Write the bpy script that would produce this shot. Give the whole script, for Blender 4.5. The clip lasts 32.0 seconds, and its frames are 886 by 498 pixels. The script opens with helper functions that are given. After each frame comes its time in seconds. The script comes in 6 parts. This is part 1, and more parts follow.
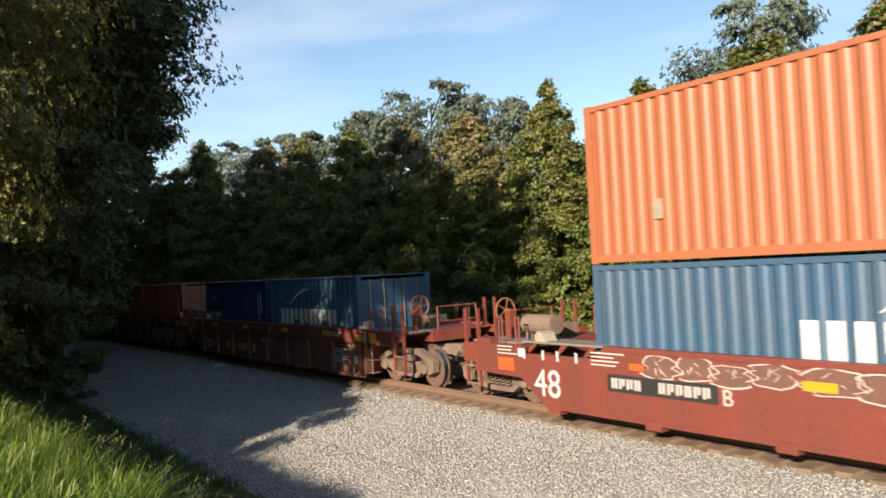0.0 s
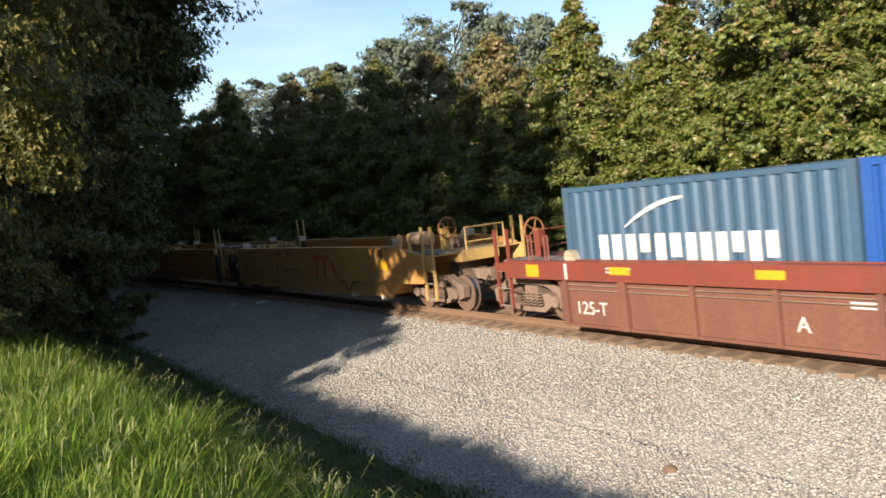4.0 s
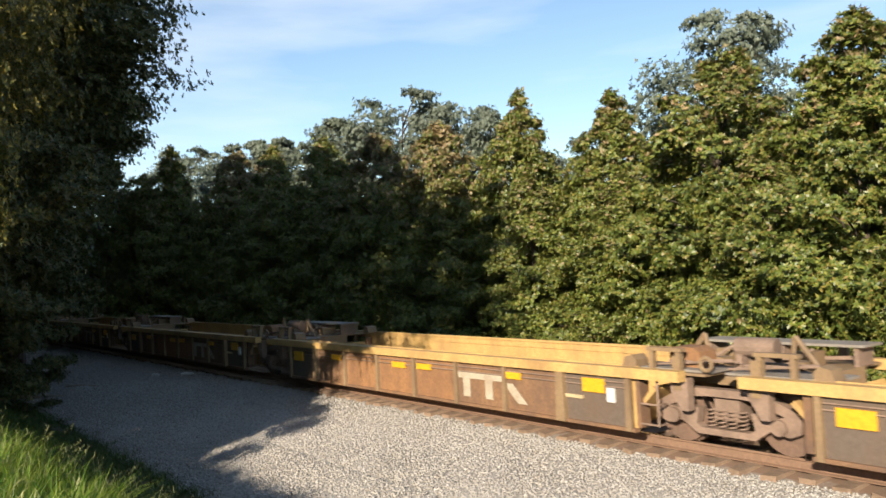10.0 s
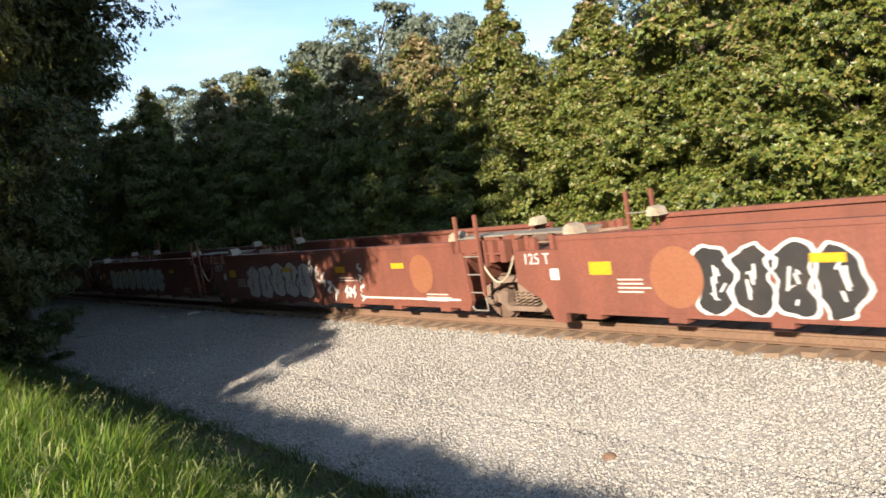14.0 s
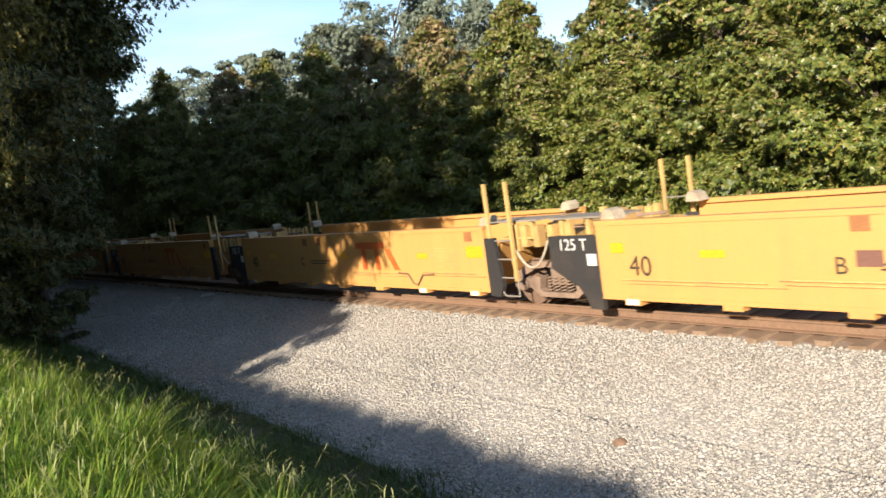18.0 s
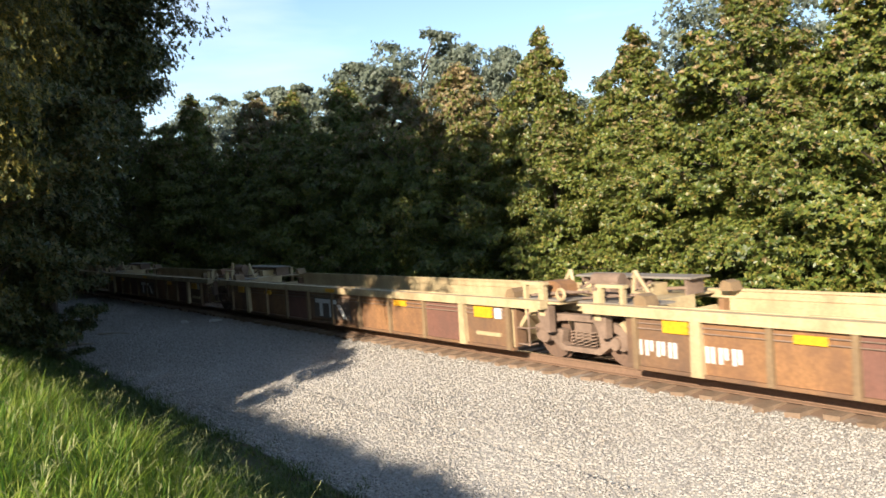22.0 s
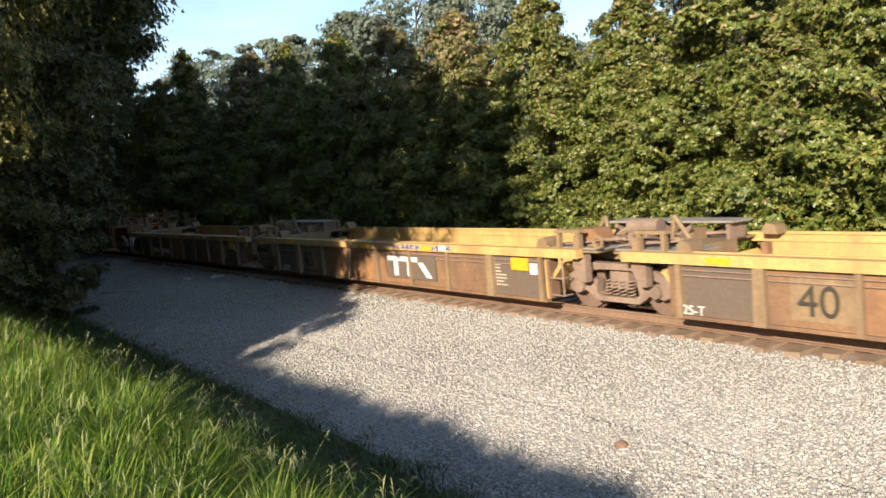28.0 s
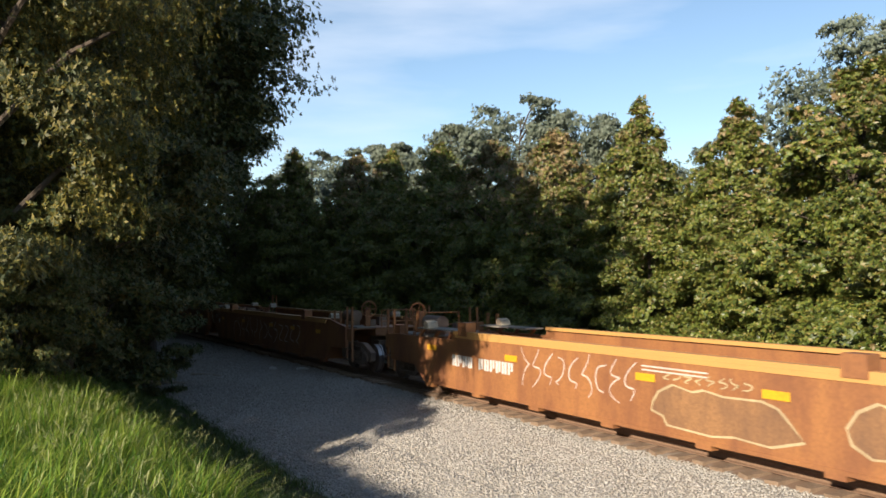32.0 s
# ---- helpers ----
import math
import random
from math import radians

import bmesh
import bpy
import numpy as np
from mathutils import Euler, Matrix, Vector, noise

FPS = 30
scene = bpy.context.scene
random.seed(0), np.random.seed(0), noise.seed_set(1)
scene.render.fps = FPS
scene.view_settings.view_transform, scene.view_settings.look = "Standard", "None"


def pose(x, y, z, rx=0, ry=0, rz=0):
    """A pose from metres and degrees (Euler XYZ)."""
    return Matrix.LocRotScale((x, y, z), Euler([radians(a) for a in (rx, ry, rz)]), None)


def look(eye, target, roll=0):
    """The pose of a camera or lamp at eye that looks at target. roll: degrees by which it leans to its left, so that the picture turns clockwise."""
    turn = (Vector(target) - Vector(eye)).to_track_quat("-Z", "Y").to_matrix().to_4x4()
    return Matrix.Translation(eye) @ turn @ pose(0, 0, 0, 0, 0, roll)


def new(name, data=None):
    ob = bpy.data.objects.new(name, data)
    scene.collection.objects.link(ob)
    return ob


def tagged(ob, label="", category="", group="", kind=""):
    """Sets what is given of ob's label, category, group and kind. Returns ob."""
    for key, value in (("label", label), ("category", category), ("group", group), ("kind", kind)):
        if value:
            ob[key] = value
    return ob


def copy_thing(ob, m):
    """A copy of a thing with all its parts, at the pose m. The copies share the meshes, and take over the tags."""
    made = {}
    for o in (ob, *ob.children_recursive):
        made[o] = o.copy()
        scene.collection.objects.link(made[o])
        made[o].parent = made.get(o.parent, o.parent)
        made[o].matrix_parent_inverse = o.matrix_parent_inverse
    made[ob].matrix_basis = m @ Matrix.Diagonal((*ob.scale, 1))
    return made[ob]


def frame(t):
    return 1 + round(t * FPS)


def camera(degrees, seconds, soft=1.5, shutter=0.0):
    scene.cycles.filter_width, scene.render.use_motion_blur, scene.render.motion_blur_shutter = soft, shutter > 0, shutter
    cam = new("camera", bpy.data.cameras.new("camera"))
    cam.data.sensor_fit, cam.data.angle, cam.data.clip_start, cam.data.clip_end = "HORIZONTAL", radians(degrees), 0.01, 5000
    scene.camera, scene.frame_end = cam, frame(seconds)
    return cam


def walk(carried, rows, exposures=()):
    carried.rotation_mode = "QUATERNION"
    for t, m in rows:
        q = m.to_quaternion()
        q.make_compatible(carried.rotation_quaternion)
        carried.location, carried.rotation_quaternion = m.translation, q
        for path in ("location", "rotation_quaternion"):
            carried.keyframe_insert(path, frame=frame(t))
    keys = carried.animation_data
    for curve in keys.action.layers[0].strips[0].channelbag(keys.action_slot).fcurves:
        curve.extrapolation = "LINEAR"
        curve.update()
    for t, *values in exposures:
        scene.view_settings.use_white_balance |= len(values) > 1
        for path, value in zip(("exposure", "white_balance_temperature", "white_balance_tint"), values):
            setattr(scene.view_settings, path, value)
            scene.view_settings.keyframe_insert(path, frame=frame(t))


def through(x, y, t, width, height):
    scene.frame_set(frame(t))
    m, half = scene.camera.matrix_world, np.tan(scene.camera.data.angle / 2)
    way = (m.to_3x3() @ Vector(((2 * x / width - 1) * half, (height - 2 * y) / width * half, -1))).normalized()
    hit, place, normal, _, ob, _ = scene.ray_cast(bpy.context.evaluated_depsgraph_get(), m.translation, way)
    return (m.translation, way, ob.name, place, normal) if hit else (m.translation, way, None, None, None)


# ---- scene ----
cam = camera(57.98, 32.0, soft=1.6, shutter=0.08)
EYE = 2.95  # above the rail head; the bank lifts the camera over the track
ROWS = [
    (0.0, 91.29, 3.04, 54.70),
    (0.5, 91.43, 3.00, 54.67),
    (1.0, 91.00, 2.99, 54.55),
    (1.5, 90.35, 3.08, 54.12),
    (2.0, 90.52, 3.13, 53.99),
    (2.5, 89.30, 3.55, 54.84),
    (3.0, 86.26, 6.00, 57.56),
    (3.5, 86.36, 5.83, 57.64),
    (5.5, 84.63, 7.94, 52.39),
    (6.0, 84.58, 5.05, 50.34),
    (6.5, 89.07, 4.13, 51.02),
    (7.0, 87.66, 2.66, 50.74),
    (7.5, 87.61, 4.05, 49.38),
    (8.0, 87.58, 5.05, 50.16),
    (8.5, 87.84, 5.28, 51.25),
    (9.0, 88.97, 5.34, 50.85),
    (9.5, 92.02, 5.51, 52.64),
    (10.0, 91.75, 2.75, 52.59),
    (10.5, 93.41, 1.50, 54.18),
    (11.0, 92.55, 1.85, 54.43),
    (11.5, 87.76, 2.71, 55.16),
    (12.0, 86.50, 4.07, 56.48),
    (12.5, 88.53, 4.05, 55.61),
    (13.0, 87.11, 6.07, 55.42),
    (13.5, 86.25, 2.72, 54.83),
    (14.0, 85.60, 8.57, 52.05),
    (14.5, 85.59, 5.58, 53.88),
    (16.5, 84.59, 8.25, 53.01),
    (17.0, 84.91, 8.27, 53.17),
    (17.5, 84.85, 8.01, 53.13),
    (18.0, 84.61, 8.08, 53.02),
    (18.5, 83.62, 8.81, 52.63),
    (19.0, 83.93, 8.86, 52.79),
    (19.5, 83.81, 8.85, 53.13),
    (20.0, 83.00, 10.27, 53.58),
    (20.5, 84.43, 8.63, 54.37),
    (21.0, 86.27, 6.74, 52.64),
    (21.5, 84.82, 3.76, 51.13),
    (22.0, 87.84, 3.78, 54.19),
    (22.5, 87.46, 5.33, 55.22),
    (23.0, 87.00, 6.36, 54.20),
    (23.5, 87.23, 5.85, 55.24),
    (24.0, 87.42, 6.10, 55.84),
    (24.5, 86.92, 6.23, 55.55),
    (25.0, 85.57, 4.88, 56.00),
    (25.5, 85.50, 5.82, 55.64),
    (27.5, 83.94, 4.37, 53.33),
    (28.0, 84.26, 5.32, 54.08),
    (28.5, 84.72, 6.91, 52.11),
    (29.0, 87.67, 3.88, 54.06),
    (29.5, 91.15, 1.48, 56.98),
    (30.0, 95.33, -0.23, 61.05),
    (30.5, 95.30, 0.37, 61.23),
    (31.0, 95.43, -0.38, 62.16),
    (31.5, 94.64, -1.42, 61.42),
    (32.0, 92.44, 0.33, 60.60),
]
walk(cam, [(t, pose(0, 0, EYE, rx, ry, rz)) for t, rx, ry, rz in ROWS], exposures=[(0, 0.97), (2, 0.99), (3, 1.12), (8, 1.09), (12, 1.19), (14, 1.34), (22, 1.34), (28, 1.30), (29.5, 1.11), (30.5, 1.01), (32, 1.01)])
# ---- sun and sky ----
SUN_ELEV, SUN_AZ = 20.0, 150.0  # degrees; azimuth clockwise from +y
sun_dir = Vector((math.sin(radians(SUN_AZ)) * math.cos(radians(SUN_ELEV)), math.cos(radians(SUN_AZ)) * math.cos(radians(SUN_ELEV)), math.sin(radians(SUN_ELEV))))
sun = new("sun", bpy.data.lights.new("sun", "SUN"))
sun.data.energy, sun.data.angle, sun.data.color = 5.0, radians(0.6), (1.0, 0.87, 0.70)
sun.matrix_basis = look(sun_dir * 300, (0, 0, 0))
world = bpy.data.worlds.new("world")
scene.world = world
world.use_nodes = True
wn, wl = world.node_tree.nodes, world.node_tree.links
wn.clear()
w_sky = wn.new("ShaderNodeTexSky")
w_sky.sky_type, w_sky.sun_disc = "NISHITA", False
w_sky.sun_elevation, w_sky.sun_rotation = radians(SUN_ELEV), radians(SUN_AZ)
w_sky.air_density, w_sky.dust_density, w_sky.ozone_density = 1.0, 0.0, 1.6
w_co = wn.new("ShaderNodeTexCoord")
w_map = wn.new("ShaderNodeMapping")
w_map.inputs["Scale"].default_value = (1.6, 1.6, 9.0)
w_map.inputs["Rotation"].default_value = (radians(8), radians(4), radians(20))
w_noise = wn.new("ShaderNodeTexNoise")
w_noise.inputs["Scale"].default_value, w_noise.inputs["Detail"].default_value, w_noise.inputs["Roughness"].default_value = 1.3, 6, 0.5
w_ramp = wn.new("ShaderNodeValToRGB")
w_ramp.color_ramp.elements[0].position, w_ramp.color_ramp.elements[1].position = 0.50, 0.82
w_ramp.color_ramp.elements[1].color = (0.52, 0.52, 0.52, 1)
w_mix = wn.new("ShaderNodeMixRGB")
w_mix.inputs["Color2"].default_value = (7.0, 7.2, 7.7, 1)
w_bg, w_out = wn.new("ShaderNodeBackground"), wn.new("ShaderNodeOutputWorld")
w_bg.inputs["Strength"].default_value = 0.084
for a, b in ((w_co.outputs["Generated"], w_map.inputs["Vector"]), (w_map.outputs["Vector"], w_noise.inputs["Vector"]), (w_noise.outputs["Fac"], w_ramp.inputs["Fac"]),
             (w_ramp.outputs["Color"], w_mix.inputs["Fac"]), (w_sky.outputs["Color"], w_mix.inputs["Color1"]), (w_mix.outputs["Color"], w_bg.inputs["Color"]), (w_bg.outputs["Background"], w_out.inputs["Surface"])):
    wl.new(a, b)


# ---- materials ----
def material(name, color, rough=0.6, metal=0.0, dirt=None, dirt_amount=0.5, scale=1.5, streak=1.0, bump=0.0, bump_scale=30.0, spread=0.15):
    """Paint, steel or earth: two scales of variation, and dirt or rust in streaked patches."""
    m = bpy.data.materials.new(name)
    m.use_nodes = True
    n, l = m.node_tree.nodes, m.node_tree.links
    p = n["Principled BSDF"]
    p.inputs["Roughness"].default_value, p.inputs["Metallic"].default_value = rough, metal
    co, mp = n.new("ShaderNodeTexCoord"), n.new("ShaderNodeMapping")
    mp.inputs["Scale"].default_value = (1, 1, 1 / streak)
    l.new(co.outputs["Object"], mp.inputs["Vector"])
    big, fine = n.new("ShaderNodeTexNoise"), n.new("ShaderNodeTexNoise")
    big.inputs["Scale"].default_value, big.inputs["Detail"].default_value, big.inputs["Roughness"].default_value = scale, 7, 0.65
    fine.inputs["Scale"].default_value, fine.inputs["Detail"].default_value = scale * 14, 4
    l.new(mp.outputs["Vector"], big.inputs["Vector"])
    l.new(co.outputs["Object"], fine.inputs["Vector"])
    vary = n.new("ShaderNodeHueSaturation")
    vary.inputs["Color"].default_value = (*color, 1)
    rng = n.new("ShaderNodeMapRange")
    rng.inputs["From Min"].default_value, rng.inputs["From Max"].default_value = 0.3, 0.7
    rng.inputs["To Min"].default_value, rng.inputs["To Max"].default_value = 1 - spread, 1 + spread
    l.new(fine.outputs["Fac"], rng.inputs["Value"])
    l.new(rng.outputs["Result"], vary.inputs["Value"])
    mix = n.new("ShaderNodeMixRGB")
    mix.inputs["Color2"].default_value = (*(dirt or [c * 0.6 for c in color]), 1)
    ramp = n.new("ShaderNodeValToRGB")
    ramp.color_ramp.elements[0].position, ramp.color_ramp.elements[1].position = 0.62 - 0.3 * dirt_amount, 0.78 - 0.15 * dirt_amount
    ramp.color_ramp.elements[1].color = (dirt_amount, dirt_amount, dirt_amount, 1)
    l.new(big.outputs["Fac"], ramp.inputs["Fac"])
    l.new(ramp.outputs["Color"], mix.inputs["Fac"])
    l.new(vary.outputs["Color"], mix.inputs["Color1"])
    l.new(mix.outputs["Color"], p.inputs["Base Color"])
    if bump:
        bn, bt = n.new("ShaderNodeBump"), n.new("ShaderNodeTexNoise")
        bt.inputs["Scale"].default_value, bt.inputs["Detail"].default_value = bump_scale, 5
        bn.inputs["Strength"].default_value, bn.inputs["Distance"].default_value = bump, 0.02
        l.new(co.outputs["Object"], bt.inputs["Vector"])
        l.new(bt.outputs["Fac"], bn.inputs["Height"])
        l.new(bn.outputs["Normal"], p.inputs["Normal"])
    return m


def leaf_material(name, colors, rough=0.35, through=0.25):
    """Leaves: a colour picked leaf by leaf, gloss on top, some light coming through."""
    m = bpy.data.materials.new(name)
    m.use_nodes = True
    n, l = m.node_tree.nodes, m.node_tree.links
    p, out = n["Principled BSDF"], n["Material Output"]
    geo, ramp = n.new("ShaderNodeNewGeometry"), n.new("ShaderNodeValToRGB")
    cr = ramp.color_ramp
    while len(cr.elements) < len(colors):
        cr.elements.new(0.5)
    for i, c in enumerate(colors):
        cr.elements[i].position, cr.elements[i].color = i / (len(colors) - 1), (*c, 1)
    l.new(geo.outputs["Random Per Island"], ramp.inputs["Fac"])
    co, big, hsv, rng = n.new("ShaderNodeTexCoord"), n.new("ShaderNodeTexNoise"), n.new("ShaderNodeHueSaturation"), n.new("ShaderNodeMapRange")
    big.inputs["Scale"].default_value, big.inputs["Detail"].default_value = 0.45, 3
    rng.inputs["From Min"].default_value, rng.inputs["From Max"].default_value, rng.inputs["To Min"].default_value, rng.inputs["To Max"].default_value = 0.3, 0.7, 0.7, 1.25
    l.new(co.outputs["Object"], big.inputs["Vector"])
    l.new(big.outputs["Fac"], rng.inputs["Value"])
    l.new(rng.outputs["Result"], hsv.inputs["Value"])
    l.new(ramp.outputs["Color"], hsv.inputs["Color"])
    l.new(hsv.outputs["Color"], p.inputs["Base Color"])
    p.inputs["Roughness"].default_value = rough
    tr, mx = n.new("ShaderNodeBsdfTranslucent"), n.new("ShaderNodeMixShader")
    l.new(hsv.outputs["Color"], tr.inputs["Color"])
    mx.inputs["Fac"].default_value = through
    l.new(p.outputs["BSDF"], mx.inputs[1])
    l.new(tr.outputs["BSDF"], mx.inputs[2])
    l.new(mx.outputs["Shader"], out.inputs["Surface"])
    return m


RUST = (0.16, 0.07, 0.035)
GRIME = (0.10, 0.075, 0.055)
M = {
    "red": material("oxide_red_paint", (0.1872, 0.04464, 0.03024), 0.55, dirt=(0.1224, 0.0432, 0.0288), dirt_amount=0.6, streak=3, spread=0.12),
    "brown_red": material("faded_brown_red_paint", (0.19, 0.066, 0.044), 0.6, dirt=(0.108, 0.0432, 0.0288), dirt_amount=0.6, streak=3),
    "rust_red": material("worn_rust_paint", (0.29, 0.122, 0.042), 0.65, dirt=(0.144, 0.054, 0.0288), dirt_amount=0.75, streak=3),
    "yellow": material("yellow_paint", (0.49, 0.255, 0.08), 0.55, dirt=(0.3744, 0.2016, 0.0792), dirt_amount=0.45, streak=4, spread=0.03),
    "tan": material("faded_yellow_paint", (0.46, 0.295, 0.105), 0.6, dirt=(0.2448, 0.144, 0.0648), dirt_amount=0.7, streak=2),
    "panel_brown": material("grimy_brown_panel", (0.20, 0.108, 0.052), 0.75, dirt=(0.0864, 0.054, 0.0396), dirt_amount=0.8, streak=2, spread=0.2),
    "red_panel": material("faded_oxide_panel", (0.165, 0.068, 0.042), 0.7, dirt=(0.108, 0.0468, 0.036), dirt_amount=0.7, streak=3),
    "panel_rust": material("rusty_brown_panel", (0.25, 0.125, 0.052), 0.75, dirt=(0.108, 0.0576, 0.036), dirt_amount=0.75, streak=2, spread=0.2),
    "panel_grey": material("grey_brown_panel", (0.105, 0.078, 0.058), 0.75, dirt=(0.1152, 0.072, 0.0432), dirt_amount=0.6, streak=2),
    "panel_maroon": material("faded_maroon_panel", (0.1584, 0.072, 0.0504), 0.75, dirt=(0.108, 0.0576, 0.0432), dirt_amount=0.7, streak=2),
    "rib_tan": material("dusty_tan_rib", (0.216, 0.144, 0.0756), 0.75, dirt=(0.1152, 0.072, 0.0432), dirt_amount=0.7, streak=2),
    "cream": material("faded_cream_paint", (0.4464, 0.3528, 0.2016), 0.65, dirt=(0.2376, 0.1584, 0.0864), dirt_amount=0.7, streak=2),
    "black": material("black_paint", (0.0252, 0.02376, 0.02376), 0.6, dirt=(0.0648, 0.0468, 0.036), dirt_amount=0.5),
    "truck": material("dusty_cast_steel", (0.22, 0.15, 0.108), 0.85, dirt=(0.0936, 0.0612, 0.0432), dirt_amount=0.7, bump=0.3),
    "wheel": material("wheel_steel", (0.1512, 0.0936, 0.0648), 0.7, 0.1, dirt=(0.0792, 0.054, 0.0396)),
    "tread": material("polished_tread", (0.42, 0.38, 0.35), 0.3, 1.0),
    "grating": material("dusty_steel_grating", (0.21, 0.185, 0.155), 0.8, 0.0, dirt=(0.13, 0.10, 0.075), dirt_amount=0.6),
    "white": material("white_stencil", (0.5616, 0.5472, 0.5184), 0.6, dirt=(0.324, 0.288, 0.252), dirt_amount=0.4),
    "dark_mark": material("dark_stencil", (0.036, 0.0324, 0.0216), 0.6),
    "orange_mark": material("orange_logo_paint", (0.4464, 0.0936, 0.0216), 0.55, dirt=(0.36, 0.18, 0.0432), dirt_amount=0.3),
    "reflector": material("yellow_reflective_strip", (0.60, 0.31, 0.018), 0.45, dirt=(0.42, 0.22, 0.03), dirt_amount=0.4),
    "cone": material("worn_casting", (0.36, 0.31, 0.23), 0.7, dirt=RUST, dirt_amount=0.5),
    "rail": material("rusty_rail", (0.18, 0.108, 0.068), 0.85, 0.0, dirt=(0.108, 0.0648, 0.0432), bump=0.2),
    "rail_head": material("rail_head_steel", (0.45, 0.42, 0.40), 0.25, 1.0),
    "tie": material("weathered_tie", (0.24, 0.165, 0.11), 0.9, dirt=(0.15, 0.10, 0.065), dirt_amount=0.7, scale=4, bump=0.6, bump_scale=40, spread=0.3),
    "bark": material("bark", (0.072, 0.054, 0.0396), 0.95, dirt=(0.036, 0.0288, 0.0216), scale=6, streak=5, bump=1.0, bump_scale=18),
    "c_orange": material("orange_container_paint", (0.36, 0.1188, 0.054), 0.5, dirt=(0.288, 0.0936, 0.0432), dirt_amount=0.4, streak=4, spread=0.07),
    "c_blue": material("grey_blue_container_paint", (0.045, 0.095, 0.158), 0.5, dirt=(0.085, 0.10, 0.12), dirt_amount=0.5, streak=4, spread=0.1),
    "c_navy": material("navy_container_paint", (0.0144, 0.036, 0.1008), 0.5, dirt=(0.036, 0.0504, 0.0864), dirt_amount=0.4, streak=4),
    "c_bright": material("bright_blue_container_paint", (0.018, 0.0792, 0.3024), 0.5, dirt=(0.036, 0.0864, 0.216), dirt_amount=0.4, streak=4),
    "c_red": material("red_container_paint", (0.3456, 0.0396, 0.0324), 0.5, dirt=(0.2592, 0.0504, 0.0432), dirt_amount=0.4, streak=4),
    "faded_orange": material("faded_orange_spray", (0.25, 0.098, 0.05), 0.6, dirt=(0.216, 0.072, 0.036), dirt_amount=0.5),
    "graffiti": material("graffiti_line", (0.54, 0.4464, 0.396), 0.6, dirt=(0.36, 0.216, 0.1584), dirt_amount=0.4),
    "silver": material("silver_spray", (0.37, 0.36, 0.325), 0.5, dirt=(0.28, 0.275, 0.25), dirt_amount=0.5),
    "teal": material("teal_spray", (0.072, 0.252, 0.3024), 0.55),
}
LEAF = {
    # Blue is raised a little in these greens to imitate veiling haze.
    "magnolia": leaf_material("magnolia_leaf", [(0.04, 0.066, 0.016), (0.09, 0.125, 0.022), (0.145, 0.172, 0.028), (0.065, 0.098, 0.019), (0.21, 0.215, 0.042), (0.23, 0.165, 0.045)], 0.45, 0.25),
    "magnolia_dry": leaf_material("magnolia_leaf_bronze", [(0.10, 0.11, 0.045), (0.19, 0.16, 0.065), (0.28, 0.19, 0.09), (0.33, 0.22, 0.12), (0.15, 0.15, 0.06)], 0.45, 0.2),
    # Greyed and lightened so that the leaf colour carries the distance haze.
    "oak": leaf_material("hazed_oak_leaf", [(0.0828, 0.1035, 0.0765), (0.1159, 0.1408, 0.099), (0.149, 0.1739, 0.117), (0.09936, 0.1242, 0.09)], 0.5, 0.3),
    "near": leaf_material("laurel_oak_leaf", [(0.02664, 0.04464, 0.0108), (0.04464, 0.06768, 0.01584), (0.07632, 0.09, 0.02232), (0.1354, 0.1123, 0.02664), (0.036, 0.054, 0.01368)], 0.55, 0.2),
    # Brighter, yellower copy of the laurel oak leaf, with sunlight put into its colour.
    "laurel": leaf_material("laurel_oak_leaf_lit", [(0.022, 0.036, 0.009), (0.05, 0.064, 0.013), (0.095, 0.096, 0.018), (0.23, 0.18, 0.032), (0.036, 0.052, 0.013)], 0.6, 0.25),
    "grass": leaf_material("grass_blade", [(0.055, 0.135, 0.017), (0.13, 0.245, 0.022), (0.24, 0.33, 0.038), (0.34, 0.37, 0.075), (0.10, 0.20, 0.022)], 0.45, 0.5),
    "weed": leaf_material("low_weed_leaf", [(0.04, 0.075, 0.016), (0.07, 0.12, 0.02), (0.10, 0.13, 0.03), (0.055, 0.095, 0.02)], 0.6, 0.3),
    "seed": leaf_material("grass_seed", [(0.26, 0.28, 0.10), (0.36, 0.36, 0.16)], 0.7, 0.3),
}


def stone_material():
    m = bpy.data.materials.new("crushed_granite")
    m.use_nodes = True
    n, l = m.node_tree.nodes, m.node_tree.links
    p = n["Principled BSDF"]
    p.inputs["Roughness"].default_value = 0.85
    geo, ramp = n.new("ShaderNodeNewGeometry"), n.new("ShaderNodeValToRGB")
    cr = ramp.color_ramp
    for i, (pos, c) in enumerate([(0, (0.2016, 0.1872, 0.1692)), (0.3, (0.3096, 0.288, 0.2592)), (0.6, (0.3744, 0.3528, 0.3204)), (0.85, (0.288, 0.2556, 0.216)), (1, (0.432, 0.4104, 0.3744))]):
        e = cr.elements[i] if i < 2 else cr.elements.new(pos)
        e.position, e.color = pos, (*c, 1)
    l.new(geo.outputs["Random Per Island"], ramp.inputs["Fac"])
    l.new(ramp.outputs["Color"], p.inputs["Base Color"])
    return m


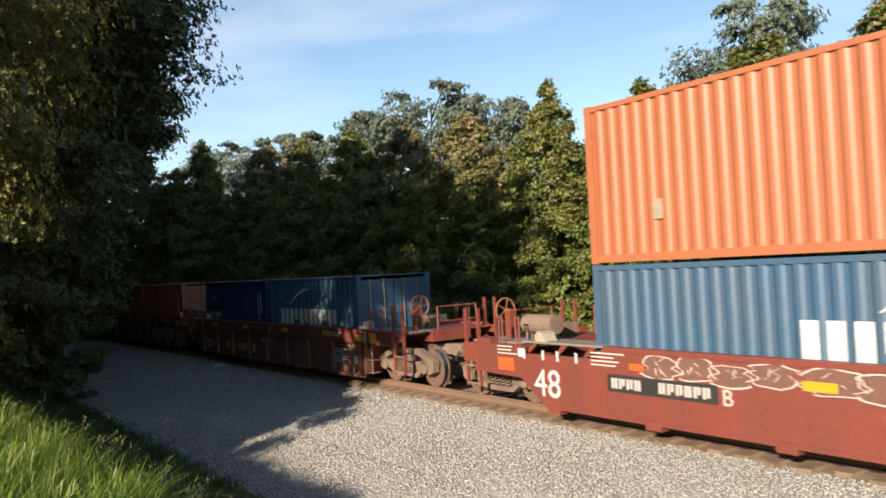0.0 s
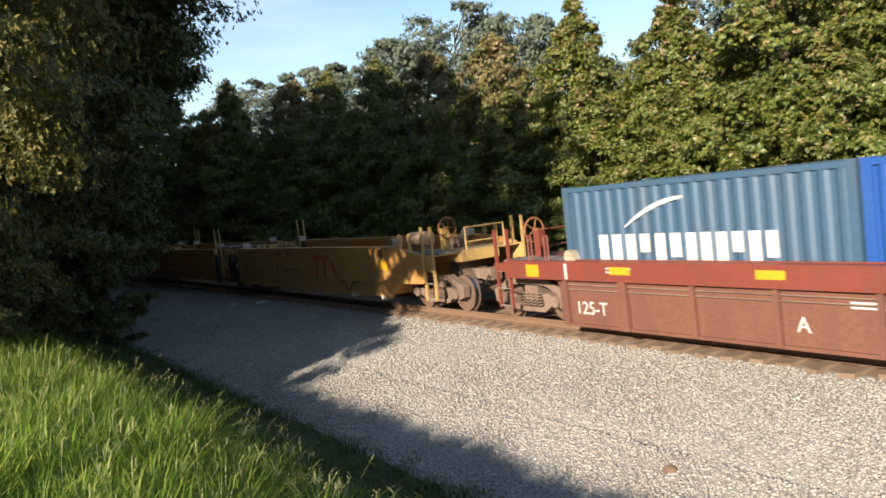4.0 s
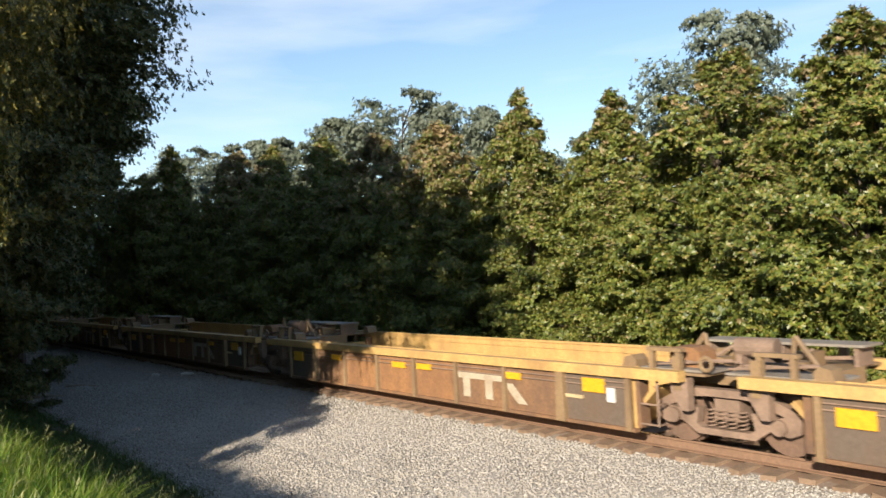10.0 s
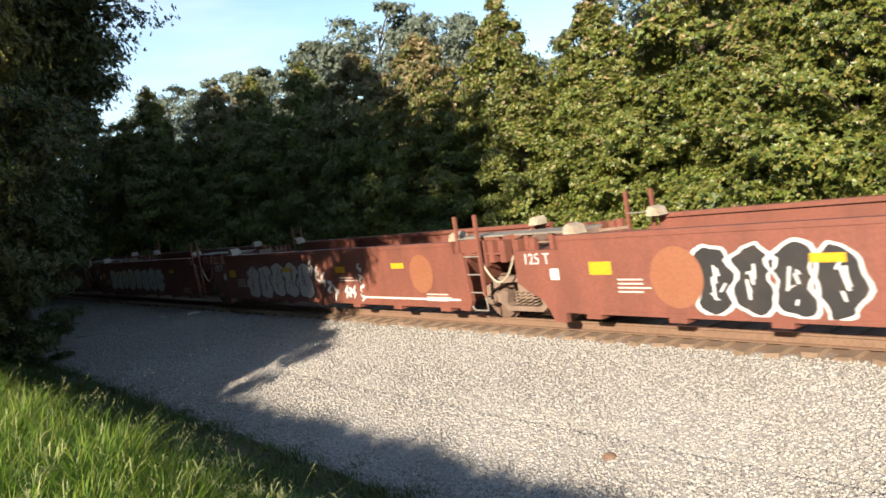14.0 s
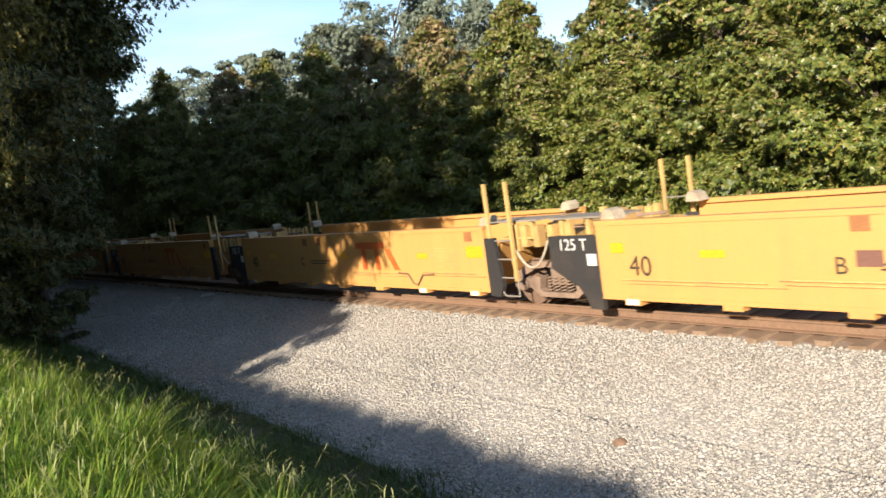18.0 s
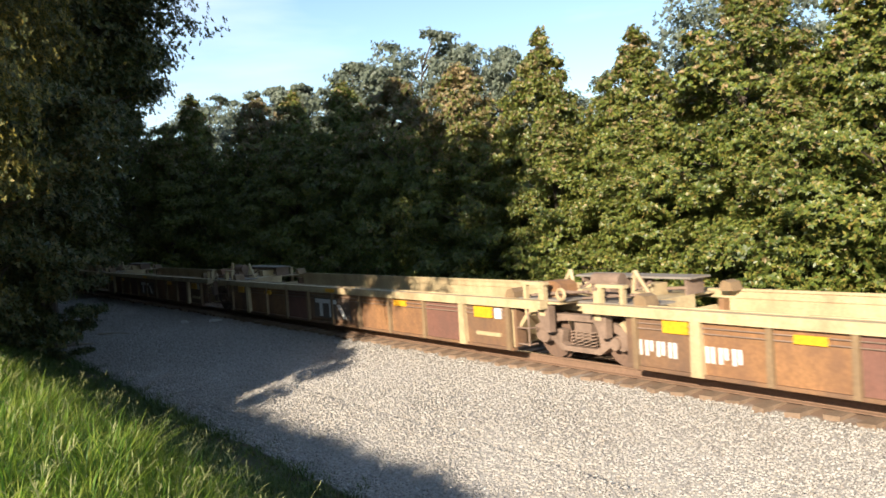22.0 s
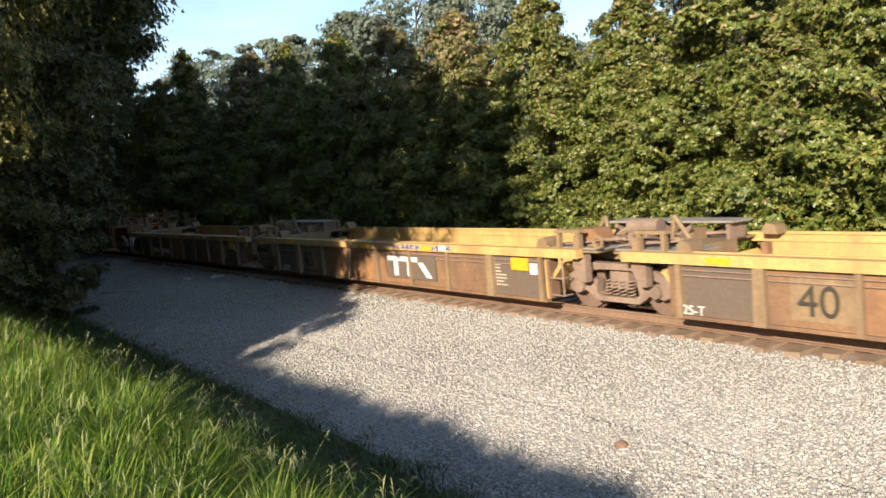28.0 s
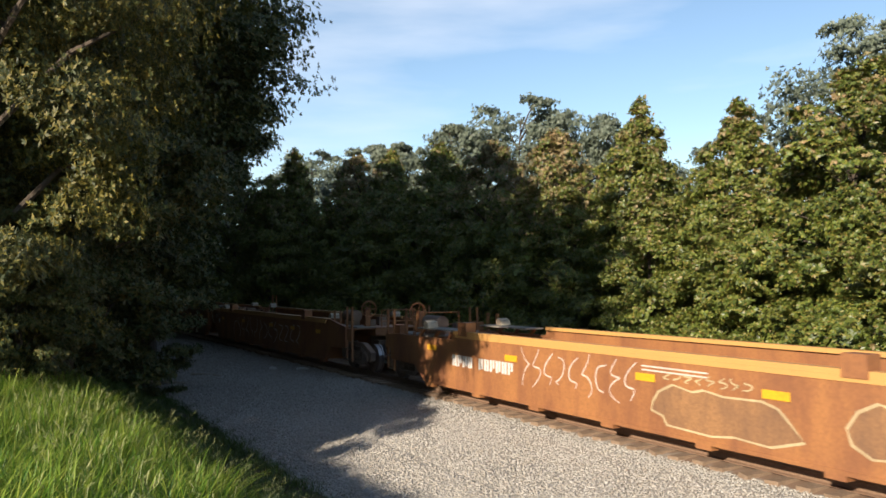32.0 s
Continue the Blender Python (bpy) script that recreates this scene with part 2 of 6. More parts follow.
def ballast_material():
    """Packed crushed stone: single stones by cells, grey fines, and rust dust along the rails."""
    m = bpy.data.materials.new("ballast_bed")
    m.use_nodes = True
    n, l = m.node_tree.nodes, m.node_tree.links
    p = n["Principled BSDF"]
    p.inputs["Roughness"].default_value = 0.9
    co, vo, ramp = n.new("ShaderNodeTexCoord"), n.new("ShaderNodeTexVoronoi"), n.new("ShaderNodeValToRGB")
    vo.inputs["Scale"].default_value = 30
    l.new(co.outputs["Object"], vo.inputs["Vector"])
    sep = n.new("ShaderNodeSeparateColor")
    l.new(vo.outputs["Color"], sep.inputs["Color"])
    cr = ramp.color_ramp
    for i, (pos, c) in enumerate([(0, (0.21, 0.192, 0.17)), (0.5, (0.31, 0.29, 0.26)), (1, (0.40, 0.375, 0.335))]):
        e = cr.elements[i] if i < 2 else cr.elements.new(pos)
        e.position, e.color = pos, (*c, 1)
    cr.elements[1].position, cr.elements[2].position = 0.5, 1.0
    l.new(sep.outputs["Red"], ramp.inputs["Fac"])
    xyz, rng, noi, add, mix = n.new("ShaderNodeSeparateXYZ"), n.new("ShaderNodeMapRange"), n.new("ShaderNodeTexNoise"), n.new("ShaderNodeMath"), n.new("ShaderNodeMixRGB")
    l.new(co.outputs["Object"], xyz.inputs["Vector"])
    noi.inputs["Scale"].default_value = 3
    l.new(co.outputs["Object"], noi.inputs["Vector"])
    l.new(xyz.outputs["Y"], add.inputs[0])
    l.new(noi.outputs["Fac"], add.inputs[1])
    rng.inputs["From Min"].default_value, rng.inputs["From Max"].default_value = 11.15, 11.5
    l.new(add.outputs["Value"], rng.inputs["Value"])
    l.new(rng.outputs["Result"], mix.inputs["Fac"])
    l.new(ramp.outputs["Color"], mix.inputs["Color1"])
    mix.inputs["Color2"].default_value = (0.21, 0.135, 0.09, 1)
    l.new(mix.outputs["Color"], p.inputs["Base Color"])
    bp = n.new("ShaderNodeBump")
    bp.inputs["Strength"].default_value, bp.inputs["Distance"].default_value = 0.45, 0.012
    inv = n.new("ShaderNodeMath")
    inv.operation = "SUBTRACT"
    inv.inputs[0].default_value = 1.0
    l.new(vo.outputs["Distance"], inv.inputs[1])
    l.new(inv.outputs["Value"], bp.inputs["Height"])
    l.new(bp.outputs["Normal"], p.inputs["Normal"])
    return m


M["stone"], M["ballast"] = stone_material(), ballast_material()
M["soil"] = material("soil_with_litter", (0.054, 0.04464, 0.0252), 0.95, dirt=(0.0324, 0.0504, 0.0144), dirt_amount=0.8, scale=0.9, bump=0.8, bump_scale=12, spread=0.3)


# ---- mesh helpers ----
def box(bm, x0, x1, y0, y1, z0, z1):
    v = [bm.verts.new((x, y, z)) for x in (x0, x1) for y in (y0, y1) for z in (z0, z1)]
    for f in ((0, 1, 3, 2), (4, 6, 7, 5), (0, 4, 5, 1), (2, 3, 7, 6), (0, 2, 6, 4), (1, 5, 7, 3)):
        bm.faces.new([v[i] for i in f])


def slab(bm, pts, y0, y1):
    """A plate whose outline pts (x, z) runs anticlockwise seen from -y, from y0 to y1."""
    a, b = [bm.verts.new((x, y0, z)) for x, z in pts], [bm.verts.new((x, y1, z)) for x, z in pts]
    bm.faces.new(a), bm.faces.new(b[::-1])
    for i in range(len(pts)):
        j = (i + 1) % len(pts)
        bm.faces.new((a[j], a[i], b[i], b[j]))


def rod(bm, p, q, r, n=8, r2=None):
    p, q = Vector(p), Vector(q)
    d = (q - p).normalized()
    u = d.orthogonal().normalized()
    w = d.cross(u)
    rings = []
    for c, rr in ((p, r), (q, r if r2 is None else r2)):
        rings.append([bm.verts.new(c + (u * math.cos(2 * math.pi * i / n) + w * math.sin(2 * math.pi * i / n)) * rr) for i in range(n)])
    for i in range(n):
        j = (i + 1) % n
        bm.faces.new((rings[0][i], rings[0][j], rings[1][j], rings[1][i]))
    bm.faces.new(rings[0][::-1]), bm.faces.new(rings[1])


def ring(bm, c, axis, r, thick, n=16, m=6):
    """A torus about the axis through c."""
    c, d = Vector(c), Vector(axis).normalized()
    u = d.orthogonal().normalized()
    w = d.cross(u)
    vs = []
    for i in range(n):
        e = u * math.cos(2 * math.pi * i / n) + w * math.sin(2 * math.pi * i / n)
        vs.append([bm.verts.new(c + e * (r + thick * math.cos(2 * math.pi * k / m)) + d * thick * math.sin(2 * math.pi * k / m)) for k in range(m)])
    for i in range(n):
        for k in range(m):
            bm.faces.new((vs[i][k], vs[(i + 1) % n][k], vs[(i + 1) % n][(k + 1) % m], vs[i][(k + 1) % m]))


def done(bm, mat, smooth=False):
    me = bpy.data.meshes.new("mesh")
    bmesh.ops.recalc_face_normals(bm, faces=bm.faces)
    bm.to_mesh(me)
    bm.free()
    me.materials.append(mat)
    if smooth:
        me.shade_smooth()
    return me


def part(name, bm, mat, parent, label="", smooth=False):
    ob = new(name, done(bm, mat, smooth) if isinstance(bm, bmesh.types.BMesh) else bm)
    ob.parent = parent
    return tagged(ob, label)


def boxes(*dims):
    bm = bmesh.new()
    for d in dims:
        box(bm, *d)
    return bm


def array_mesh(name, verts, faces, mat):
    """A mesh from numpy arrays: verts (n, 3), faces (m, k)."""
    me = bpy.data.meshes.new(name)
    k = faces.shape[1]
    me.vertices.add(len(verts)), me.loops.add(faces.size), me.polygons.add(len(faces))
    me.vertices.foreach_set("co", verts.astype(np.float32).ravel())
    me.loops.foreach_set("vertex_index", faces.astype(np.int32).ravel())
    me.polygons.foreach_set("loop_start", np.arange(0, faces.size, k, dtype=np.int32))
    me.update(calc_edges=True)
    me.materials.append(mat)
    return me


def unit(v):
    return v / np.maximum(np.linalg.norm(v, axis=-1, keepdims=True), 1e-9)
# ---- ground, ballast and track ----
TRACK_Y = 12.0
GROUND = [(-900, 3.0), (-40, 2.2), (-8, 1.75), (-3, 1.6), (-0.5, 1.4), (0.3, 1.28), (1.0, 1.06), (2.0, 0.70), (2.7, 0.35), (3.5, -0.12), (4.3, -0.64), (4.7, -0.82), (5.4, -0.88), (8, -1.2), (14, -1.2), (16.6, -1.0), (18.5, -0.7), (24, -0.4), (60, 0.0), (900, 2.0)]
BALLAST = [(5.0, -0.9), (5.35, -0.80), (6.5, -0.66), (7.40, -0.53), (7.46, -0.59), (7.75, -0.52), (7.95, -0.48), (9.0, -0.38), (10.3, -0.28), (10.75, -0.26), (11.1, -0.225), (12.9, -0.225), (13.3, -0.24), (13.7, -0.235), (15.0, -0.6), (16.4, -1.1)]


def height(profile, y):
    return np.interp(y, [p[0] for p in profile], [p[1] for p in profile])


def sheet(name, xs, ys, profile, rough, mat):
    X, Y = np.meshgrid(xs, ys)
    Z = height(profile, Y) + rough * (np.sin(X * 1.7 + Y * 2.3) * 0.4 + np.sin(X * 0.53 - Y * 1.1 + 1) * 0.6 + np.sin(X * 4.1 + Y * 3.7) * 0.25)
    n, m = len(ys), len(xs)
    idx = np.arange(n * m).reshape(n, m)
    faces = np.stack([idx[:-1, :-1], idx[:-1, 1:], idx[1:, 1:], idx[1:, :-1]], -1).reshape(-1, 4)
    ob = new(name, array_mesh(name, np.stack([X, Y, Z], -1).reshape(-1, 3), faces, mat))
    ob.data.shade_smooth()
    return ob


tagged(sheet("ground", np.r_[-900, -400, -200, np.arange(-100, 30, 0.5), 60, 200, 900], np.r_[-900, -200, -60, np.arange(-20, 30, 0.35), 60, 200, 900], GROUND, 0.05, M["soil"]),
       "dark soil with weeds and leaf litter", "ground", kind="structure")
tagged(sheet("ballast", np.r_[-850, -400, -200, np.arange(-90, 20, 0.3), 60, 200, 800], np.unique(np.r_[np.arange(5.0, 16.45, 0.2), 7.40, 7.43, 7.46, 7.5, 7.75, 7.95]), BALLAST, 0.01, M["ballast"]),
       "pale crushed granite ballast bed, rust-stained along the rails", "ballast", kind="structure")


def scatter_stones():
    rng = np.random.default_rng(5)
    n = 150000
    y = 5.2 + rng.random(n) ** 1.15 * 5.6
    x = -1.5 - 48 * rng.random(n) ** 1.9
    z = height(BALLAST, y) + 0.01
    base = np.array([(1, 0, 0), (-1, 0, 0), (0, 1, 0), (0, -1, 0), (0, 0, 1), (0, 0, -1)], float)
    tri = np.array([(0, 2, 4), (2, 1, 4), (1, 3, 4), (3, 0, 4), (2, 0, 5), (1, 2, 5), (3, 1, 5), (0, 3, 5)])
    size = (0.012 + 0.028 * rng.random(n) ** 1.7)[:, None, None]
    v = base[None] * rng.uniform(0.6, 1.25, (n, 6, 3)) + rng.uniform(-0.25, 0.25, (n, 6, 3))
    a, b = rng.uniform(0, 2 * np.pi, n), rng.uniform(-0.9, 0.9, n)
    ca, sa, cb, sb = np.cos(a), np.sin(a), np.cos(b), np.sin(b)
    rot = np.stack([np.stack([ca, -sa * cb, sa * sb], -1), np.stack([sa, ca * cb, -ca * sb], -1), np.stack([0 * ca, sb, cb], -1)], -2)
    v = np.einsum("nij,nkj->nki", rot, v * size) * np.array((1, 1, 0.7)) + np.stack([x, y, z], -1)[:, None]
    f = (np.arange(n)[:, None, None] * 6 + tri[None]).reshape(-1, 3)
    return array_mesh("ballast_stones", v.reshape(-1, 3), f, M["stone"])


tagged(new("ballast_stones", scatter_stones()), "loose pale grey crushed stones on the ballast bed", "stones", kind="stuff")

def debris(name, label, x, y, z, length, r, turn, mat):
    """A bent stick or a lump lying on the ballast."""
    bm = bmesh.new()
    rod(bm, (-length / 2, 0, 0), (0, 0.06 * length, 0.02), r, 7, r * 0.9)
    rod(bm, (0, 0.06 * length, 0.02), (length / 2, 0, 0.01), r * 0.9, 7, r * 0.5)
    ob = tagged(new(name, done(bm, mat)), label, "debris")
    ob.matrix_basis = pose(x, y, z, 0, 0, turn)


debris("fallen_branch", "pale bare branch lying on the shaded ballast", -31.0, 5.76, -0.71, 2.2, 0.07, 40, M["cone"])
debris("fallen_branch", "pale thin branch lying on the shaded ballast", -31.5, 7.3, -0.55, 1.8, 0.035, 30, M["cone"])
debris("wood_scrap", "short pale scrap of wood on the ballast", -30.2, 9.5, -0.31, 0.45, 0.07, 10, M["white"])
debris("wood_scrap", "short pale scrap of wood on the ballast", -28.9, 10.2, -0.25, 0.45, 0.06, 60, M["white"])


def rock(x, y, z, r, mat):
    bm = bmesh.new()
    bmesh.ops.create_icosphere(bm, subdivisions=2, radius=r)
    for v in bm.verts:
        v.co *= 1 + 0.35 * noise.noise(v.co * 9)
        v.co.z *= 0.6
    ob = tagged(new("brown_rock", done(bm, mat)), "rust-brown rock among the pale ballast stones", "rock")
    ob.location = (x, y, z)


rock(-6.54, 7.01, -0.57, 0.09, M["rail"])
RAIL = [(-0.07, -0.185), (0.07, -0.185), (0.07, -0.172), (0.012, -0.155), (0.009, -0.05), (0.037, -0.035), (0.037, -0.004), (0.03, 0), (-0.03, 0), (-0.037, -0.004), (-0.037, -0.035), (-0.009, -0.05), (-0.012, -0.155), (-0.07, -0.172)]
for side in (-1, 1):
    bm = bmesh.new()
    a = [bm.verts.new((-850, y, z)) for y, z in RAIL]
    b = [bm.verts.new((800, y, z)) for y, z in RAIL]
    bm.faces.new(a), bm.faces.new(b[::-1])
    for i in range(len(RAIL)):
        bm.faces.new((a[i - 1], a[i], b[i], b[i - 1]))
    rail = tagged(new("rail", done(bm, M["rail"])), "rusty steel rail spiked to wooden ties", "rail", "rails of the track", "structure")
    rail.location = (0, TRACK_Y + side * 0.7525, 0)
    part("rail_head", boxes((-850, 800, -0.024, 0.024, 0.0005, 0.0025)), M["rail_head"], rail)
track = tagged(new("track_bed"), "row of weathered brown wooden railway ties", "track", kind="structure")
track.location = (0, TRACK_Y, 0)
tie_meshes = []
for k in range(4):
    bm = boxes((-0.115, 0.115, -1.32 + 0.03 * k, 1.30 - 0.02 * k, -0.36, -0.183))
    for v in bm.verts:
        v.co += Vector((random.uniform(-0.012, 0.012), random.uniform(-0.05, 0.05), random.uniform(-0.008, 0.004)))
    tie_meshes.append(done(bm, M["tie"]))
for i in range(240):
    tie = part("tie", tie_meshes[i % 4], None, track)
    tie.location, tie.rotation_euler = (6 - i * 0.52 + random.uniform(-0.03, 0.03), random.uniform(-0.05, 0.05), 0), (0, 0, random.uniform(-0.02, 0.02))


# ---- plants ----
def rosettes(centres, out, size, leaves, rng, width=0.36, droop=0.5):
    """Whorls of folded leaves at centres, each about its outward direction."""
    n = len(centres)
    out = unit(out + rng.normal(0, 0.35, (n, 3)))
    u = unit(np.cross(out, rng.normal(0, 1, (n, 3))))
    w = np.cross(out, u)
    ang = (np.arange(leaves)[None] * 2.4 + rng.uniform(0, 6.28, (n, 1)))[..., None]
    tilt = rng.uniform(0.1, 1.0, (n, leaves, 1)) * droop
    d = unit((u[:, None] * np.cos(ang) + w[:, None] * np.sin(ang)) + out[:, None] * (0.75 - tilt))
    side = unit(np.cross(d, out[:, None] + 0 * d))
    ln = size * rng.uniform(0.65, 1.25, (n, leaves, 1))
    up = np.cross(side, d)
    base = centres[:, None] + 0 * d
    mid = base + d * ln * 0.5 - up * ln * 0.06
    v = np.stack([base, mid + side * ln * width * 0.5 + up * ln * 0.10, base + d * ln, mid - side * ln * width * 0.5 + up * ln * 0.10], 2)
    return v.reshape(-1, 3)


def quads(v):
    return np.arange(len(v)).reshape(-1, 4)


def clump_points(centres, radii, per, rng, flat=0.6):
    """Points and outward directions on the shells of flattened clumps."""
    d = unit(rng.normal(0, 1, (len(centres), per, 3)))
    d[..., 2] = np.where(d[..., 2] < -0.35, -d[..., 2] * 0.6, d[..., 2])
    d = unit(d)
    r = radii[:, None, None] * rng.uniform(0.55, 1.08, (len(centres), per, 1)) * (1 + 0.25 * np.sin(d[..., :1] * 5 + d[..., 1:2] * 7))
    p = centres[:, None] + d * r * np.array((1, 1, flat))
    return p.reshape(-1, 3), (d + np.array((0, 0, 0.4))).reshape(-1, 3)


def limbs(bm, arms, base, height_, targets, r, rng):
    """A tapered, slightly bent trunk with limbs to the targets."""
    pts = [Vector(base)]
    for i in range(1, 7):
        pts.append(Vector(base) + Vector((rng.normal(0, 0.12) * i * 0.5, rng.normal(0, 0.12) * i * 0.5, height_ * i / 6)))
    rings = [[bm.verts.new(p + Vector((math.cos(k * 0.6981), math.sin(k * 0.6981), 0)) * r * (1 - i / 6.6)) for k in range(9)] for i, p in enumerate(pts)]
    for lo, hi in zip(rings, rings[1:]):
        for k in range(9):
            bm.faces.new((lo[k - 1], lo[k], hi[k], hi[k - 1]))
    for t in targets:
        t = Vector(t)
        h = min(max((t.z - base[2]) / height_ - 0.15, 0.12), 0.92) * 6
        s = pts[int(h)].lerp(pts[min(int(h) + 1, 6)], h - int(h))
        m = s.lerp(t, 0.55) + Vector((0, 0, (t - s).length * 0.08))
        rod(arms, s, m, r * 0.28, 6, r * 0.17)
        rod(arms, m, t, r * 0.17, 5, r * 0.05)


def tree(name, label, h, radius, shape, leaf_mat, leaf, per, clumps, seed, bottom=0.03, leaves=6, width=0.36, trunk=0.2, lean=(0, 0), inner=0.35, clump=0.16, boughs=0, spread=0.09):
    """One tree: trunk with limbs, and a crown of leafy clumps. shape(t) gives the crown's relative radius at the relative height t."""
    rng = np.random.default_rng(seed)
    root = tagged(new(name), label, "tree")
    each = max(1, clumps // boughs) if boughs else 1
    clumps //= each
    t = bottom + (1 - bottom) * (np.arange(clumps) + 0.5) / clumps
    t = np.clip(t ** 1.0 + rng.normal(0, 0.03, clumps), bottom, 0.985)
    wide = np.array([shape(q) for q in t])
    keep = rng.random(clumps) < 0.35 + 0.65 * wide
    t, wide = t[keep], wide[keep]
    a = np.arange(len(t)) * 2.399 + rng.normal(0, 0.4, len(t))
    rr = radius * wide * np.where(rng.random(len(t)) < inner, rng.uniform(0.2, 0.7, len(t)), rng.uniform(0.72, 1.12, len(t)))
    c = np.stack([rr * np.cos(a) + lean[0] * t, rr * np.sin(a) + lean[1] * t, h * t], -1)
    if each > 1:
        wide = np.repeat(wide, each)
        c = np.repeat(c, each, 0) + rng.normal(0, 1, (len(wide), 3)) * radius * spread * (0.15 + 0.85 * wide)[:, None] * np.array((1, 1, 0.5))
        t = np.repeat(t, each)
    size = radius * clump * rng.uniform(0.75, 1.5, len(t)) * (0.14 + 1.0 * wide)
    p, o = clump_points(c, size * 1.9, per, rng)
    v = rosettes(p, o + unit(np.c_[p[:, :2], p[:, 2:] * 0]) * 0.5, leaf, leaves, rng, width)
    part("crown", array_mesh("crown", v, quads(v), leaf_mat), None, root)
    bm, arms = bmesh.new(), bmesh.new()
    limbs(bm, arms, (0, 0, -0.3), h * 0.93, c[:: max(1, len(c) // 28)], trunk, rng)
    part("trunk", bm, M["bark"], root)
    tagged(part("branching", arms, M["bark"], root), kind="stuff")
    return root


def magnolia(label, h, radius, seed, bronze=0.35, slim=0.85):
    """A cone of leafy boughs round one leader: each bough is a lobe of sprays, each spray a few whorls of leaves, thinning to a loose pointed top."""
    rng = np.random.default_rng(seed)
    root = tagged(new("magnolia_tree"), label, "tree")
    n = 170
    q = np.clip((np.arange(n) + rng.random(n)) / n, 0.01, 0.995)
    q = 1 - (1 - q) ** 0.72  # fewer boughs where the cone is narrow
    a = np.arange(n) * 2.399 + rng.normal(0, 0.5, n)
    wide = radius * np.minimum(1, 0.74 + 1.6 * q) * (1 - q) ** slim
    wide = wide * (1 + 0.13 * np.sin(2 * a + 5 * q + seed) + 0.10 * np.sin(5 * a - 9 * q)) * rng.uniform(0.66, 1.1, n)
    c = np.stack([wide * np.cos(a), wide * np.sin(a), h * q + 0.12 * wide * rng.normal(0, 1, n)], -1)
    lobe = (0.17 + 0.24 * wide ** 0.75) * rng.uniform(0.75, 1.3, n)
    per = 22
    d = unit(rng.normal(0, 1, (n, per, 3)) + unit(np.c_[c[:, :2], 1.0 + 0 * c[:, 2]])[:, None] * 1.3)
    spray = c[:, None] + d * (lobe[:, None] * rng.uniform(0.6, 1.12, (n, per)))[..., None] * np.array((1.15, 1.15, 0.62))
    out = unit(d + np.array((0, 0, 0.35)))
    spray, out = spray.reshape(-1, 3), out.reshape(-1, 3)
    # shaded sprays inside, so that the crown closes, and an open leader at the top
    m = 520
    qi, ai = 1 - (1 - rng.random(m) * 0.97) ** 0.6, rng.uniform(0, 6.283, m)
    ri = radius * (1 - qi) ** slim * rng.uniform(0.2, 0.62, m)
    top = 46
    qt = 0.84 + 0.175 * rng.random(top)
    at, rt = rng.uniform(0, 6.283, top), radius * np.maximum(1 - qt, 0.012) ** slim * rng.uniform(0.2, 1.25, top)
    spray = np.concatenate([spray, np.stack([ri * np.cos(ai), ri * np.sin(ai), h * qi], -1), np.stack([rt * np.cos(at), rt * np.sin(at), h * qt], -1)])
    out = np.concatenate([out, unit(np.stack([np.cos(ai), np.sin(ai), 0.6 + 0 * ai], -1)), unit(np.stack([0.5 * np.cos(at), 0.5 * np.sin(at), 1 + 0 * at], -1))])
    whorls = 6
    p = spray[:, None] + rng.normal(0, 0.11, (len(spray), whorls, 3)) * np.array((1, 1, 0.8))
    p, o = p.reshape(-1, 3), np.repeat(out, whorls, 0)
    v = rosettes(p, o, 0.122, 7, rng, 0.42, 0.7)
    share = np.clip((p[:, 2] / h - 0.5) * 1.9, 0.02, 1) * bronze * np.repeat(rng.uniform(0.3, 1.7, len(spray)), whorls)
    cut = np.repeat(rng.random(len(p)) < share, 28)
    part("crown", array_mesh("crown", v[~cut], quads(v[~cut]), LEAF["magnolia"]), None, root)
    part("crown_top", array_mesh("crown_top", v[cut], quads(v[cut]), LEAF["magnolia_dry"]), None, root, "bronze-tinged new growth")
    bm, arms = bmesh.new(), bmesh.new()
    limbs(bm, arms, (0, 0, -0.3), h * 0.97, c[::5], 0.2, rng)
    part("trunk", bm, M["bark"], root)
    tagged(part("branching", arms, M["bark"], root), kind="stuff")
    return root


def round_shape(q):
    return max(0.1, math.sin(min(1, max(0, (q - 0.02) / 0.98)) ** 0.8 * math.pi) ** 0.6)


def skirt_shape(q):
    return max(0.12, 0.58 - q * 0.6 if q < 0.5 else 0, math.sin(min(1, q) * math.pi) ** 0.8)


def crown_shape(q):
    return max(0.05, math.sin(min(1, max(0, (q - 0.44) / 0.56)) ** 0.85 * math.pi) ** 0.55) if q > 0.44 else 0.05


def high_shape(q):
    return max(0.05, math.sin(min(1, max(0, (q - 0.3) / 0.7)) ** 0.9 * math.pi) ** 0.55) if q > 0.3 else 0.05
def ground_z(y):
    return float(height(GROUND, y)) - 0.05


def put(tmpl, x, y, s, turn, sz=None):
    m = pose(x, y, ground_z(y), 0, 0, turn) @ Matrix.Diagonal((s, s, sz or s, 1))
    if "used" not in tmpl:
        tmpl["used"] = 1
        tmpl.matrix_basis = m
        return tmpl
    return copy_thing(tmpl, m @ Matrix.Diagonal((*(1 / c for c in tmpl.scale), 1)))


